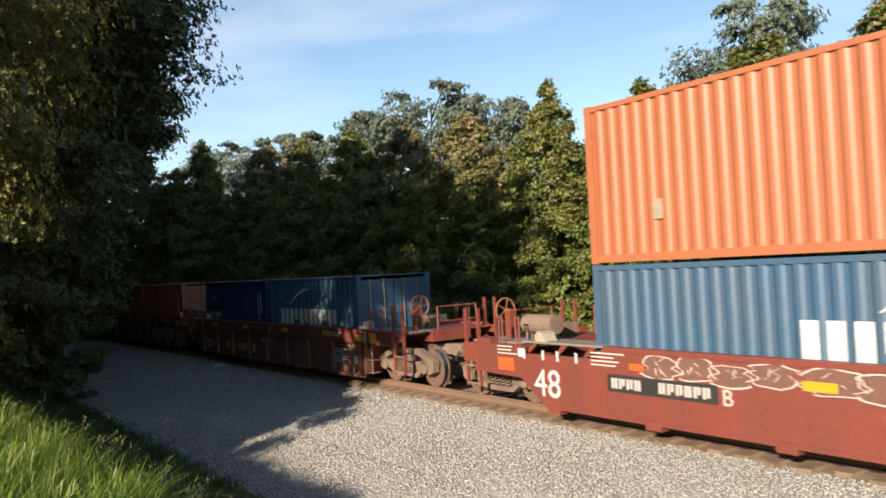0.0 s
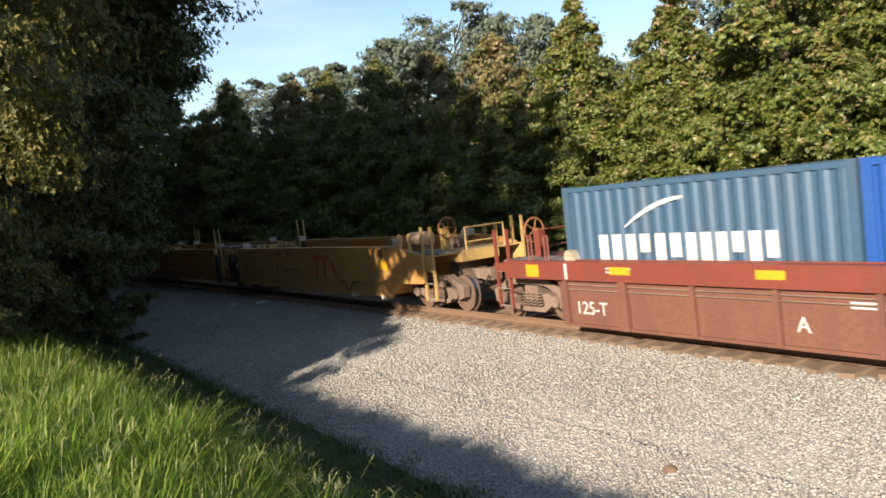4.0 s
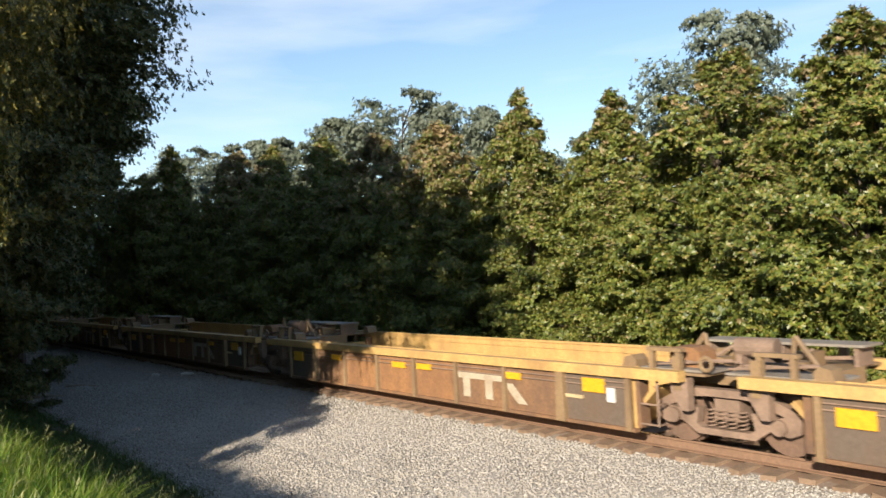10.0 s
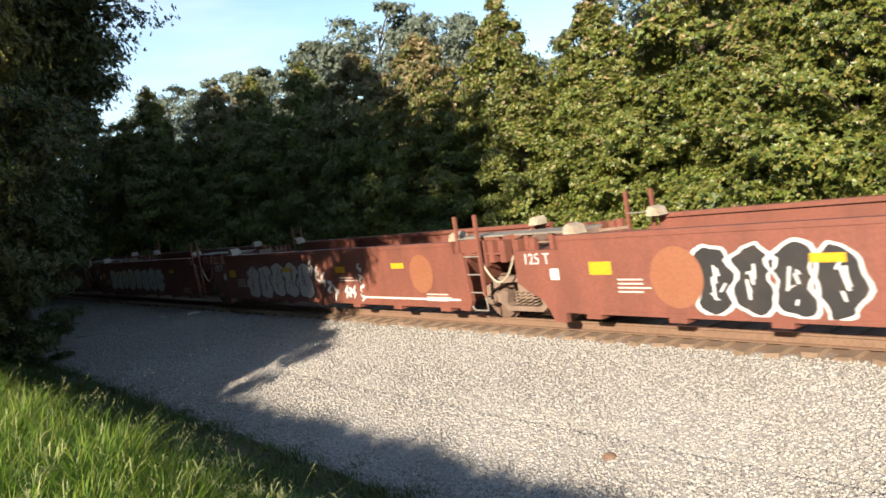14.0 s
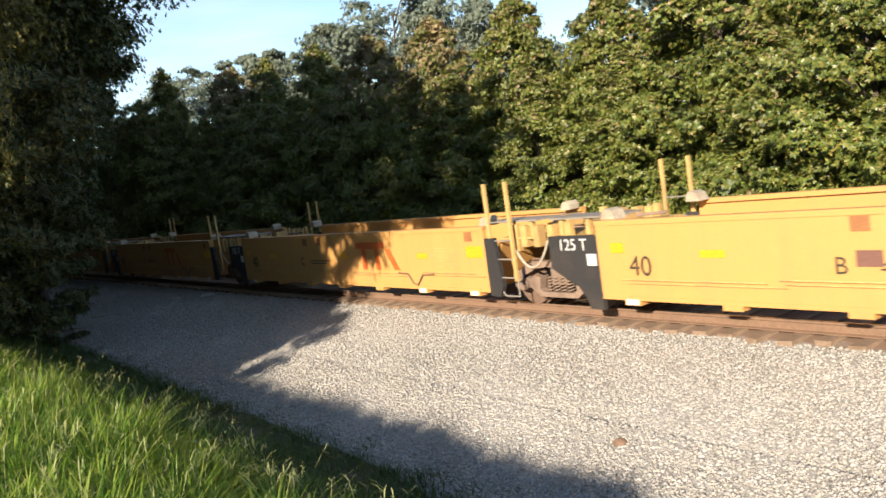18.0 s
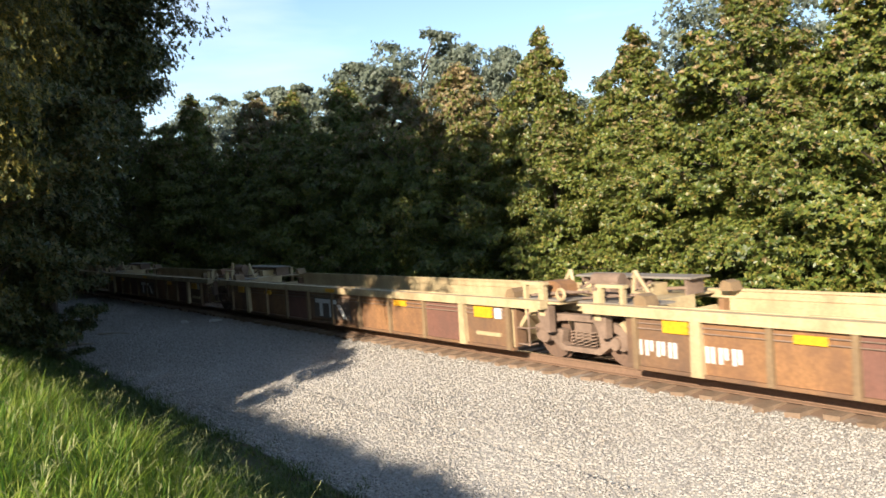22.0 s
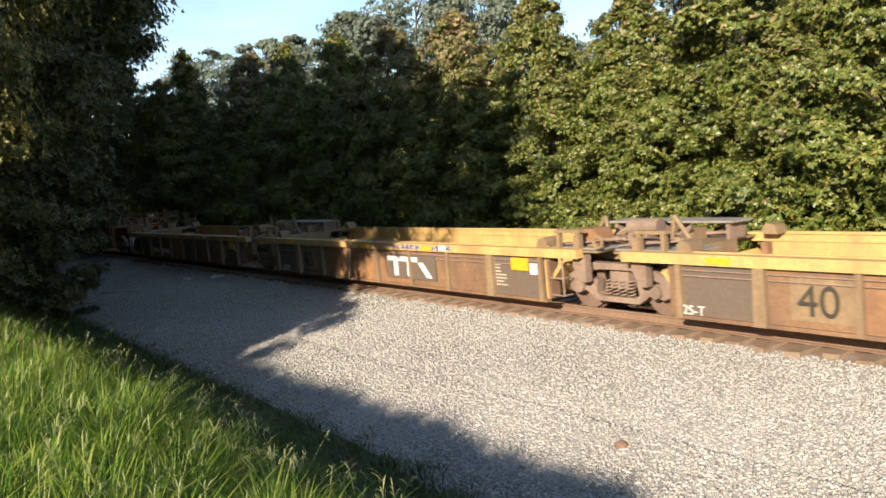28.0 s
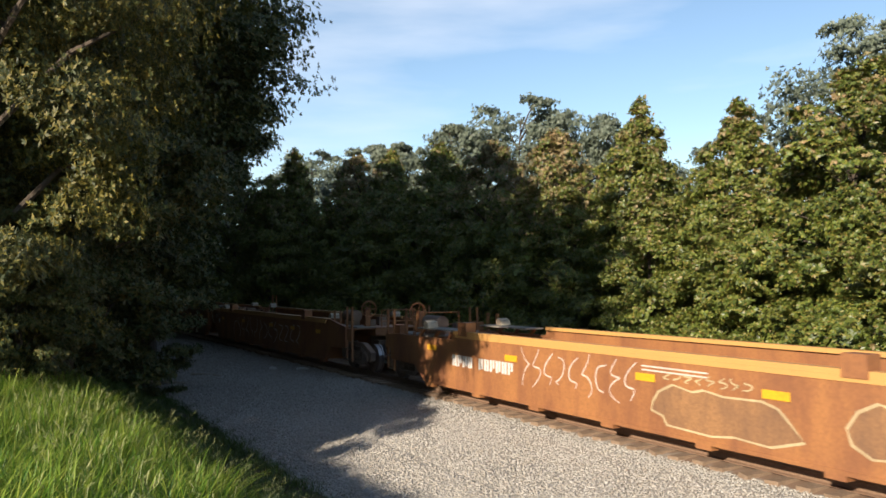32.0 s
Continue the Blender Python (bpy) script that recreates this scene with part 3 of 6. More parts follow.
MAGNOLIA_LABEL = "broad evergreen magnolia with glossy dark green leaves"
magnolias = [magnolia(MAGNOLIA_LABEL, 10.6, 4.9, 11, 0.25, 0.86), magnolia(MAGNOLIA_LABEL, 10.6, 4.7, 12, 0.3, 0.96), magnolia(MAGNOLIA_LABEL, 10.6, 5.0, 13, 0.3, 0.8), magnolia("tall magnolia with bronze new leaves on its top", 10.6, 4.7, 14, 1.0, 0.72)]
oaks = [tree("oak_tree", "tall far oak with an open crown, haze greyed into its leaves", 17, 5.6, high_shape, LEAF["oak"], 0.24, 52, 190, 31 + k, bottom=0.3, leaves=5, width=0.5, trunk=0.3, clump=0.115, boughs=60, spread=0.1) for k in range(2)]
big_oak = tree("big_oak", "tall dense oak beside the track, in deep shade or unseen casting it", 22, 7.0, round_shape, LEAF["near"], 0.34, 90, 260, 41, bottom=0.02, leaves=5, width=0.45, trunk=0.4, clump=0.15)
# (template, x, y, scale, turn, height scale)
MAGNOLIAS = [
    (1, -26.4, 25.0, 0.95, 0, 1.065), (1, -21.05, 25.0, 1.0, 70, 0.96), (2, -15.2, 24.0, 1.15, 140, 0.97), (0, -10.5, 23.0, 1.1, 210, 0.96), (3, -32.0, 24.5, 1.0, 300, 1.035), (3, -36.8, 24.0, 0.95, 20, 1.05),
    (0, -53.9, 26.0, 1.1, 100, 1.24), (3, -62.9, 27.0, 1.2, 190, 1.34), (2, -3.5, 22.5, 1.1, 250, 1.05), (0, -44.5, 25.0, 1.1, 40, 1.15), (1, -73.0, 25.0, 1.3, 120, 1.5), (2, -86.0, 23.0, 1.4, 0, 1.6),
    (0, -100.0, 21.5, 1.4, 60, 1.7), (1, -70.0, 21.6, 1.2, 0, 1.22), (1, -116.0, 20.5, 1.5, 60, 1.9), (0, -18.0, 21.8, 0.8, 30, 0.62), (2, -12.5, 21.2, 0.85, 10, 0.6), (1, -7.0, 21.0, 0.8, 75, 0.6), (0, -41.0, 23.5, 0.9, 150, 0.8), (2, -49.0, 23.5, 1.0, 310, 0.9), (1, -23.5, 22.5, 0.8, 200, 0.7), (0, -29.0, 22.8, 0.8, 260, 0.75),
]
for k, *row in MAGNOLIAS:
    put(magnolias[k], *row)
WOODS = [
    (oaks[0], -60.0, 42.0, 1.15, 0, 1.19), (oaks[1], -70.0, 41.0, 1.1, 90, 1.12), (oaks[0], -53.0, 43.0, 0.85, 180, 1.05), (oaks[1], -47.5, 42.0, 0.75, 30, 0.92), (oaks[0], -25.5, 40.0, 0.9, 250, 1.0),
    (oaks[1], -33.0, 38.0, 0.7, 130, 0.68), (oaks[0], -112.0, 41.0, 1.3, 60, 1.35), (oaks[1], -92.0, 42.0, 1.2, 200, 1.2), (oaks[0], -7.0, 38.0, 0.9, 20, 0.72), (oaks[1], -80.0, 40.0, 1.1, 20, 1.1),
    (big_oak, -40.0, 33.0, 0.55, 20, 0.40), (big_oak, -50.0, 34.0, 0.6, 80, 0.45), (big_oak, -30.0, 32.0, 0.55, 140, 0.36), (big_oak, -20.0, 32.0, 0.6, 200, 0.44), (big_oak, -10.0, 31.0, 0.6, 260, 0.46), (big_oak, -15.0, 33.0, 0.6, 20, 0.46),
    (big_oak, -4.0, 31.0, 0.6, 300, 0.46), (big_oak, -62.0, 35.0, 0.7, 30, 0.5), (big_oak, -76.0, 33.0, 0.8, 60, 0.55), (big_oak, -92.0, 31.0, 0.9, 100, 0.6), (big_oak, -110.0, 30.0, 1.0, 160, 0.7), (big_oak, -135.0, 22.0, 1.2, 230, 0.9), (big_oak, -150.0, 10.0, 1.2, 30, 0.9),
    # Camera-side oaks, mostly unseen, placed and sized to cast the left-hand shade.
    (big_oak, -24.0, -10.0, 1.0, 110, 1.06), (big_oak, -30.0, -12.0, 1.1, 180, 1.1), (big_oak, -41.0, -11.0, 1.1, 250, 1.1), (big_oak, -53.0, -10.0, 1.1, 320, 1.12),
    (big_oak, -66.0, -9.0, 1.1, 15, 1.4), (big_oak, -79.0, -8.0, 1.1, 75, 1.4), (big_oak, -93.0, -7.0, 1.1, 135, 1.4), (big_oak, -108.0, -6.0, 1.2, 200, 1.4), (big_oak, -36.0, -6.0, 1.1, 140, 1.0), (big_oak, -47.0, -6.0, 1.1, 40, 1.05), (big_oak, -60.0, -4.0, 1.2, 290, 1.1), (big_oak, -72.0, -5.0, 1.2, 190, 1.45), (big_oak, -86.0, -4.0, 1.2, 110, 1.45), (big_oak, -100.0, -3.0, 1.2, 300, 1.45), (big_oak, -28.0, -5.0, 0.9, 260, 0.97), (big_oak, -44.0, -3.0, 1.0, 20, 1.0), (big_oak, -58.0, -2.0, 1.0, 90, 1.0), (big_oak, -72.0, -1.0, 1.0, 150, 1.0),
    # More unseen oaks, added to close leaks of sun and sky.
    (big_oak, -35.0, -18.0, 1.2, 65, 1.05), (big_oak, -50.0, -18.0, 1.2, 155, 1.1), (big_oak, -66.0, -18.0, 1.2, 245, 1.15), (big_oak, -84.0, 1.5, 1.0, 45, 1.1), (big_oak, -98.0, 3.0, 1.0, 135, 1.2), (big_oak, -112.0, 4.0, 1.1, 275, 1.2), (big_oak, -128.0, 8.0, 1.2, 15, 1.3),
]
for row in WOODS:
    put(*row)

near_tree = tree("laurel_oak", "dense laurel oak with dark leaves, sunlight tinted into the brighter ones", 13, 4.2, skirt_shape, LEAF["laurel"], 0.084, 125, 640, 51, bottom=0.0, leaves=6, width=0.34, trunk=0.24, clump=0.075, boughs=130, spread=0.095, inner=0.3)
put(near_tree, -14.15, -0.4, 0.88, 0, 1.24)
# Copy tucked behind the first, added to make its shadow denser.
put(near_tree, -15.6, -2.0, 0.9, 150, 1.22)
put(near_tree, -20.5, -1.8, 1.15, 60, 1.35)
put(near_tree, -26.0, -0.5, 1.1, 120, 1.15)
put(near_tree, -37.0, 1.0, 1.15, 220, 1.2)
# Young ones keep the darker leaf copy, so shade is in their colour.
young_tree = tree("laurel_oak", "young leafy laurel oak below the taller trees, some added to block sun", 13, 4.2, skirt_shape, LEAF["near"], 0.22, 50, 420, 53, bottom=0.0, leaves=5, width=0.36, trunk=0.2, clump=0.09, boughs=105, spread=0.09, inner=0.3)
# Those scaled under 0.45 are hidden fillers that stop sun flecks on the ballast.
for x, y, s, a in ((-20.0, 1.5, 0.6, 160), (-24.0, 2.4, 0.72, 260), (-30.0, 2.9, 0.82, 20), (-38.0, 3.4, 0.8, 80), (-47.0, 4.0, 0.8, 130), (-57.0, 4.6, 0.8, 210), (-28.5, 4.5, 0.5, 300), (-19.0, -4.4, 0.36, 200), (-20.5, -3.0, 0.4, 70), (-23.5, -2.5, 0.42, 330), (-13.7, -1.2, 0.27, 40), (-15.2, -0.8, 0.33, 190), (-14.4, 0.4, 0.24, 250), (-16.2, 0.6, 0.27, 310), (-17.0, -1.0, 0.36, 100), (-16.0, -3.4, 0.42, 290), (-18.6, -0.2, 0.4, 20)):
    put(young_tree, x, y, s, a)
high_tree = tree("leaning_oak", "tall dark oak leaning over the track, its hidden copies blocking the sky", 18.5, 5.0, crown_shape, LEAF["near"], 0.15, 190, 230, 61, bottom=0.42, leaves=6, width=0.5, trunk=0.35, clump=0.125)
put(high_tree, -32.6, 5.3, 1.0, 0)
# Further crowns over the track, mostly hidden, added to block the sky light.
put(high_tree, -44.0, 7.0, 1.1, 100)
put(high_tree, -25.5, 1.5, 1.0, 200)
put(high_tree, -38.0, 4.0, 1.1, 40)
put(high_tree, -51.0, 6.0, 1.2, 140)
put(high_tree, -57.0, 10.0, 1.2, 220)
put(high_tree, -73.0, 14.0, 1.4, 300)


def grass_blades(n, x_range, y_range, h_range, seed, power=1.4, wide=(0.003, 0.0085), low=0.3):
    rng = np.random.default_rng(seed)
    x = x_range[1] - (x_range[1] - x_range[0]) * rng.random(n) ** power
    y = rng.uniform(*y_range, n)
    tuft = 0.55 + 0.45 * np.sin(x * 3.1 + np.sin(y * 4.3) * 2) * np.sin(y * 3.7 + x) + 0.2 * np.sin(x * 7.7 + y * 5.1)
    z = height(GROUND, y) - 0.04
    h = rng.uniform(*h_range, n) * (0.5 + 0.6 * tuft) * (1 + 0.5 * np.exp(-((x + 7.5) / 3.0) ** 2 - ((y - 2.1) / 0.8) ** 2)) * np.clip((2.75 - y) / 1.3, low, 1)
    a, bend = rng.uniform(0, 6.283, n), rng.uniform(0.2, 1.0, n)
    d = np.stack([np.cos(a), np.sin(a), 0 * a], -1)
    s = np.stack([-np.sin(a), np.cos(a), 0 * a], -1) * rng.uniform(*wide, n)[:, None]
    base = np.stack([x, y, z], -1)
    up = np.array((0, 0, 1.0))
    rows = []
    for q in (0, 0.4, 0.75):
        c = base + up * (h * q * (1 - 0.25 * bend * q))[:, None] + d * (h * bend * q * q)[:, None]
        rows += [c - s * (1 - q * 0.5), c + s * (1 - q * 0.5)]
    tip = base + up * (h * (1 - 0.3 * bend))[:, None] + d * (h * bend)[:, None]
    v = np.stack(rows + [tip - s * 0.06, tip + s * 0.06], 1)
    f = np.array([(0, 1, 3, 2), (2, 3, 5, 4), (4, 5, 7, 6)])
    return v.reshape(-1, 3), (np.arange(n)[:, None, None] * 8 + f[None]).reshape(-1, 4)


def seed_stalks(n, seed):
    """Thin stems that carry a few spreading, drooping fingers of seed."""
    rng = np.random.default_rng(seed)
    vs = []
    for i in range(n):
        x, y = rng.uniform(-13, -2.8), rng.uniform(0.3, 2.9)
        z, h, a, lean = float(height(GROUND, y)), rng.uniform(0.4, 0.72) * (1 - 0.13 * max(0, y - 1)), rng.uniform(0, 6.28), rng.uniform(0.15, 0.6)
        d, up = np.array((math.cos(a), math.sin(a), 0)), np.array((0, 0, 1.0))
        side = np.array((-math.sin(a), math.cos(a), 0))
        at = lambda q: np.array((x, y, z)) + up * h * q * (1 - 0.18 * q) + d * h * lean * q * q
        for q in (0, 0.25, 0.5, 0.75):
            p, r = at(q), at(q + 0.25)
            vs += [p - side * 0.0016, p + side * 0.0016, r + side * 0.0014, r - side * 0.0014]
        for k in range(rng.integers(3, 7)):
            p = at(1 - 0.03 * k)
            t = d * rng.normal(0.4, 0.7) + side * rng.normal(0, 0.8) + up * rng.uniform(0.2, 0.9)
            t = t / np.linalg.norm(t) * rng.uniform(0.05, 0.12)
            w = np.cross(t, up) / max(np.linalg.norm(np.cross(t, up)), 1e-6) * 0.0032
            m = p + t * 0.55 + up * 0.006
            vs += [p - w * 0.6, p + w * 0.6, m + w, m - w, m - w, m + w, p + t - up * 0.012 + w * 0.4, p + t - up * 0.012 - w * 0.4]
    v = np.array(vs)
    return v, quads(v)


tagged(new("tall_grass", array_mesh("tall_grass", *grass_blades(95000, (-17, -2.2), (-1.2, 3.1), (0.24, 0.64), 3, 1.4, (0.003, 0.008), 0.34), LEAF["grass"])), "tall sunlit green grass on the bank", "grass", kind="stuff")
tagged(new("bank_grass", array_mesh("bank_grass", *grass_blades(26000, (-2.3, 9), (-4.5, 2.7), (0.12, 0.4), 14, 1.0), LEAF["grass"])), "shorter grass on the top of the bank", "grass", kind="stuff")
tagged(new("crest_grass", array_mesh("crest_grass", *grass_blades(26000, (-15, 9), (-8, -1.1), (0.12, 0.36), 15, 1.0), LEAF["grass"])), "rough grass on the crest of the bank", "grass", kind="stuff")
tagged(new("low_weeds", array_mesh("low_weeds", *grass_blades(120000, (-42, -1.5), (2.4, 5.9), (0.05, 0.26), 4, 1.5, (0.004, 0.012), 1.0), LEAF["weed"])), "short weeds along the shaded foot of the bank", "weeds", kind="stuff")
tagged(new("seed_grass", array_mesh("seed_grass", *seed_stalks(560, 8), LEAF["seed"])), "pale seed heads standing above the grass", "grass", kind="stuff")
# ---- the train ----
SPEED = 20.7  # metres a second, to +x
MOVING = []  # (thing, place along the train behind x = 0 at the start, height)


def bogie(parent, x, color=None):
    """A three-piece freight truck: side frames, springs, bolster, two wheelsets."""
    color = color or M["truck"]
    tr = part("truck", boxes((x - 0.22, x + 0.22, -1.0, 1.0, 0.45, 0.78), (x - 0.3, x + 0.3, -0.35, 0.35, 0.7, 0.98)), color, parent, "dusty cast steel truck with springs")
    for s in (-1, 1):
        y0, y1 = sorted((s * 0.90, s * 1.08))
        bm = bmesh.new()
        slab(bm, [(x - 1.22, 0.40), (x - 1.05, 0.33), (x - 0.72, 0.42), (x - 0.52, 0.34), (x - 0.46, 0.62), (x - 0.62, 0.64), (x - 0.80, 0.58), (x - 1.0, 0.62), (x - 0.55, 0.80), (x - 0.3, 0.82), (x + 0.3, 0.82), (x + 0.55, 0.80), (x + 1.0, 0.62), (x + 0.80, 0.58), (x + 0.62, 0.64), (x + 0.46, 0.62), (x + 0.52, 0.34), (x + 0.72, 0.42), (x + 1.05, 0.33), (x + 1.22, 0.40), (x + 1.26, 0.66), (x + 1.05, 0.76), (x + 0.62, 0.94), (x - 0.62, 0.94), (x - 1.05, 0.76), (x - 1.26, 0.66)], y0, y1)
        slab(bm, [(x - 0.85, 0.45), (x - 0.5, 0.22), (x + 0.5, 0.22), (x + 0.85, 0.45), (x + 0.72, 0.50), (x + 0.42, 0.32), (x - 0.42, 0.32), (x - 0.72, 0.50)], y0, y1)
        part("side_frame", bm, color, tr)
        for k in range(4):
            sp = part("spring", spring_mesh(), None, tr)
            sp.location = (x - 0.27 + 0.18 * k, s * 0.99, 0)
        for wx in (x - 0.915, x + 0.915):
            part("bearing_cap", boxed_rod((wx, s * 1.06, 0.47), (wx, s * 1.15, 0.47), 0.12), color, tr)
    for wx in (x - 0.915, x + 0.915):
        bm = bmesh.new()
        for s in (-1, 1):
            rod(bm, (0, s * 0.70, 0), (0, s * 0.83, 0), 0.46, 24, 0.455)
            rod(bm, (0, s * 0.66, 0), (0, s * 0.70, 0), 0.49, 24)
            rod(bm, (0, s * 0.825, 0), (0, s * 0.86, 0), 0.2, 14, 0.13)
        rod(bm, (0, -0.9, 0), (0, 0.9, 0), 0.085, 10)
        w = part("wheelset", bm, M["wheel"], tr)
        w.data.materials.append(M["tread"])
        for f in w.data.polygons:
            f.material_index = int(abs(f.normal.y) < 0.5 and math.hypot(f.center.x, f.center.z) > 0.42)
        w.location = (wx, 0, 0.46)
    return tr


SPRING = []


def spring_mesh():
    """One coil spring, shared by all trucks."""
    if not SPRING:
        turns, n, m = 5, 10, 4
        vs, fs = [], []
        for i in range(turns * n + 1):
            a = 2 * math.pi * i / n
            for k in range(m):
                b = 2 * math.pi * k / m
                r = 0.066 + 0.016 * math.cos(b)
                vs.append((r * math.cos(a), r * math.sin(a), 0.31 + 0.062 * i / n + 0.016 * math.sin(b)))
        for i in range(turns * n):
            for k in range(m):
                fs.append((i * m + k, (i + 1) * m + k, (i + 1) * m + (k + 1) % m, i * m + (k + 1) % m))
        SPRING.append(array_mesh("spring", np.array(vs), np.array(fs), M["truck"]))
    return SPRING[0]


def boxed_rod(p, q, r, n=12):
    bm = bmesh.new()
    rod(bm, p, q, r, n)
    return bm


def strokes(bm, x, w, z, h, y, i):
    """Two upright bars on the room of one character."""
    k = w * 0.41
    low = (0, 0.3, 0.12)[i % 3] * h
    box(bm, x, x + k, y - 0.004, y + 0.001, z, z + h)
    box(bm, x + w - k, x + w, y - 0.004, y + 0.001, z + low, z + h)


def bars(parent, name, x0, z0, n, w, h, gap, mat, y=-1.565, label="", skip=()):
    """A run of plain blocks on the near side in place of lettering."""
    bm = bmesh.new()
    for i in range(n):
        if i not in skip:
            if n > 2:
                strokes(bm, x0 + i * (w + gap), w, z0, h, y, i)
            else:
                box(bm, x0 + i * (w + gap), x0 + i * (w + gap) + w, y - 0.004, y + 0.001, z0, z0 + h)
    ob = part(name, bm, mat, parent, label)
    return tagged(ob, kind="stuff") if n > 3 else ob


def letters(parent, text, x, z, size, mat, y=-1.57, name="stencil_number"):
    cu = bpy.data.curves.new("text", "FONT")
    cu.body, cu.size, cu.extrude = text, size, 0.002
    tmp = bpy.data.objects.new("text", cu)
    me = bpy.data.meshes.new_from_object(tmp)
    bpy.data.objects.remove(tmp)
    me.materials.clear()
    me.materials.append(mat)
    ob = part(name, me, None, parent)
    ob.matrix_basis = pose(x, y, z, 90, 0, 0)
    return ob


def ladder(parent, x, y, z0, z1, width, mat, rungs=4, post=0.045):
    bm = boxes((x - width / 2 - post, x - width / 2 + post, y - 0.03, y + 0.03, z0, z1), (x + width / 2 - post, x + width / 2 + post, y - 0.03, y + 0.03, z0, z1))
    la = part("ladder", bm, mat, parent)
    for k in range(rungs):
        z = z0 + 0.06 + k * 0.38
        bm = bmesh.new()
        rod(bm, (x - width / 2, y - 0.02, z), (x + width / 2, y - 0.02, z), 0.016, 6)
        part("rung", bm, M["grating"], la)
    return la


def brake_end(parent, x, d, deck, mat, tank):
    """Hand brake wheel, air reservoir, valves and railings on an end platform; d points off the car."""
    bm = boxes((x - 0.09, x + 0.09, -0.75, -0.57, deck, deck + 0.62))
    st = part("brake_stand", bm, mat, parent)
    bm = bmesh.new()
    c = (x + d * 0.16, -0.66, deck + 0.62)
    ring(bm, c, (1, 0, 0), 0.27, 0.022, 18, 6)
    for k in range(5):
        a = k * 1.2566
        rod(bm, c, (c[0], c[1] + 0.27 * math.cos(a), c[2] + 0.27 * math.sin(a)), 0.014, 5)
    rod(bm, c, (x, -0.66, c[2]), 0.04, 8)
    part("brake_wheel", bm, M["rust_red"], st)
    if tank:
        part("air_reservoir", boxed_rod((x - d * 1.55, -0.75, deck + 0.36), (x - d * 0.65, -0.75, deck + 0.36), 0.2, 16), M["truck"], parent)
        for q in (1.4, 0.8):
            part("reservoir_cradle", boxes((x - d * q - 0.04, x - d * q + 0.04, -0.9, -0.6, deck, deck + 0.2)), M["truck"], parent)
    part("valve_box", boxes((x - d * 0.75 - 0.12, x - d * 0.75 + 0.12, 0.1, 0.5, deck, deck + 0.3)), M["truck"], parent)
    part("junction_box", boxes((x - d * 0.55 - 0.06, x - d * 0.55 + 0.06, -0.3, -0.1, deck, deck + 0.22)), M["truck"], parent)
    for y in (-1.46, 1.46):
        ladder(parent, x + d * 0.36, y, 0.34, deck + 0.72, 0.44, mat, 3, 0.032)
        for q in (-0.62, -1.15):
            bm = bmesh.new()
            for u in (0, 0.11):
                rod(bm, (x + d * (q + u), y * 0.97, deck - 0.1), (x + d * (q + u), y * 0.97, deck + 0.55), 0.02, 6)
            rod(bm, (x + d * q, y * 0.97, deck + 0.55), (x + d * (q + 0.11), y * 0.97, deck + 0.55), 0.02, 6)
            part("handrail", bm, mat, parent)
    for y in (-0.3, 0.95):
        bm = bmesh.new()
        rod(bm, (x + d * 0.42, y, deck - 0.1), (x + d * 0.42, y, deck + 0.6), 0.022, 6)
        part("handrail_post", bm, mat, parent)
    bm = bmesh.new()
    for z in (deck + 0.2, deck + 0.58):
        rod(bm, (x + d * 0.42, -0.3, z), (x + d * 0.42, 0.95, z), 0.018, 6)
    part("cross_rail", bm, mat, parent)
    bm = bmesh.new()
    last = None
    for k in range(9):
        q = k / 8
        at = (x + d * (0.5 + 0.75 * q), -0.28, 0.84 - 0.34 * math.sin(q * math.pi))
        if last:
            rod(bm, last, at, 0.025, 6)
        last = at
    part("air_hose", bm, M["black"], parent)
    bm = boxes((min(x, x + d * 1.0), max(x, x + d * 1.0), -0.12, 0.12, 0.72, 0.98), (min(x + d * 0.85, x + d * 1.2), max(x + d * 0.85, x + d * 1.2), -0.17, 0.17, 0.70, 1.0))
    part("coupler", bm, M["truck"], parent)


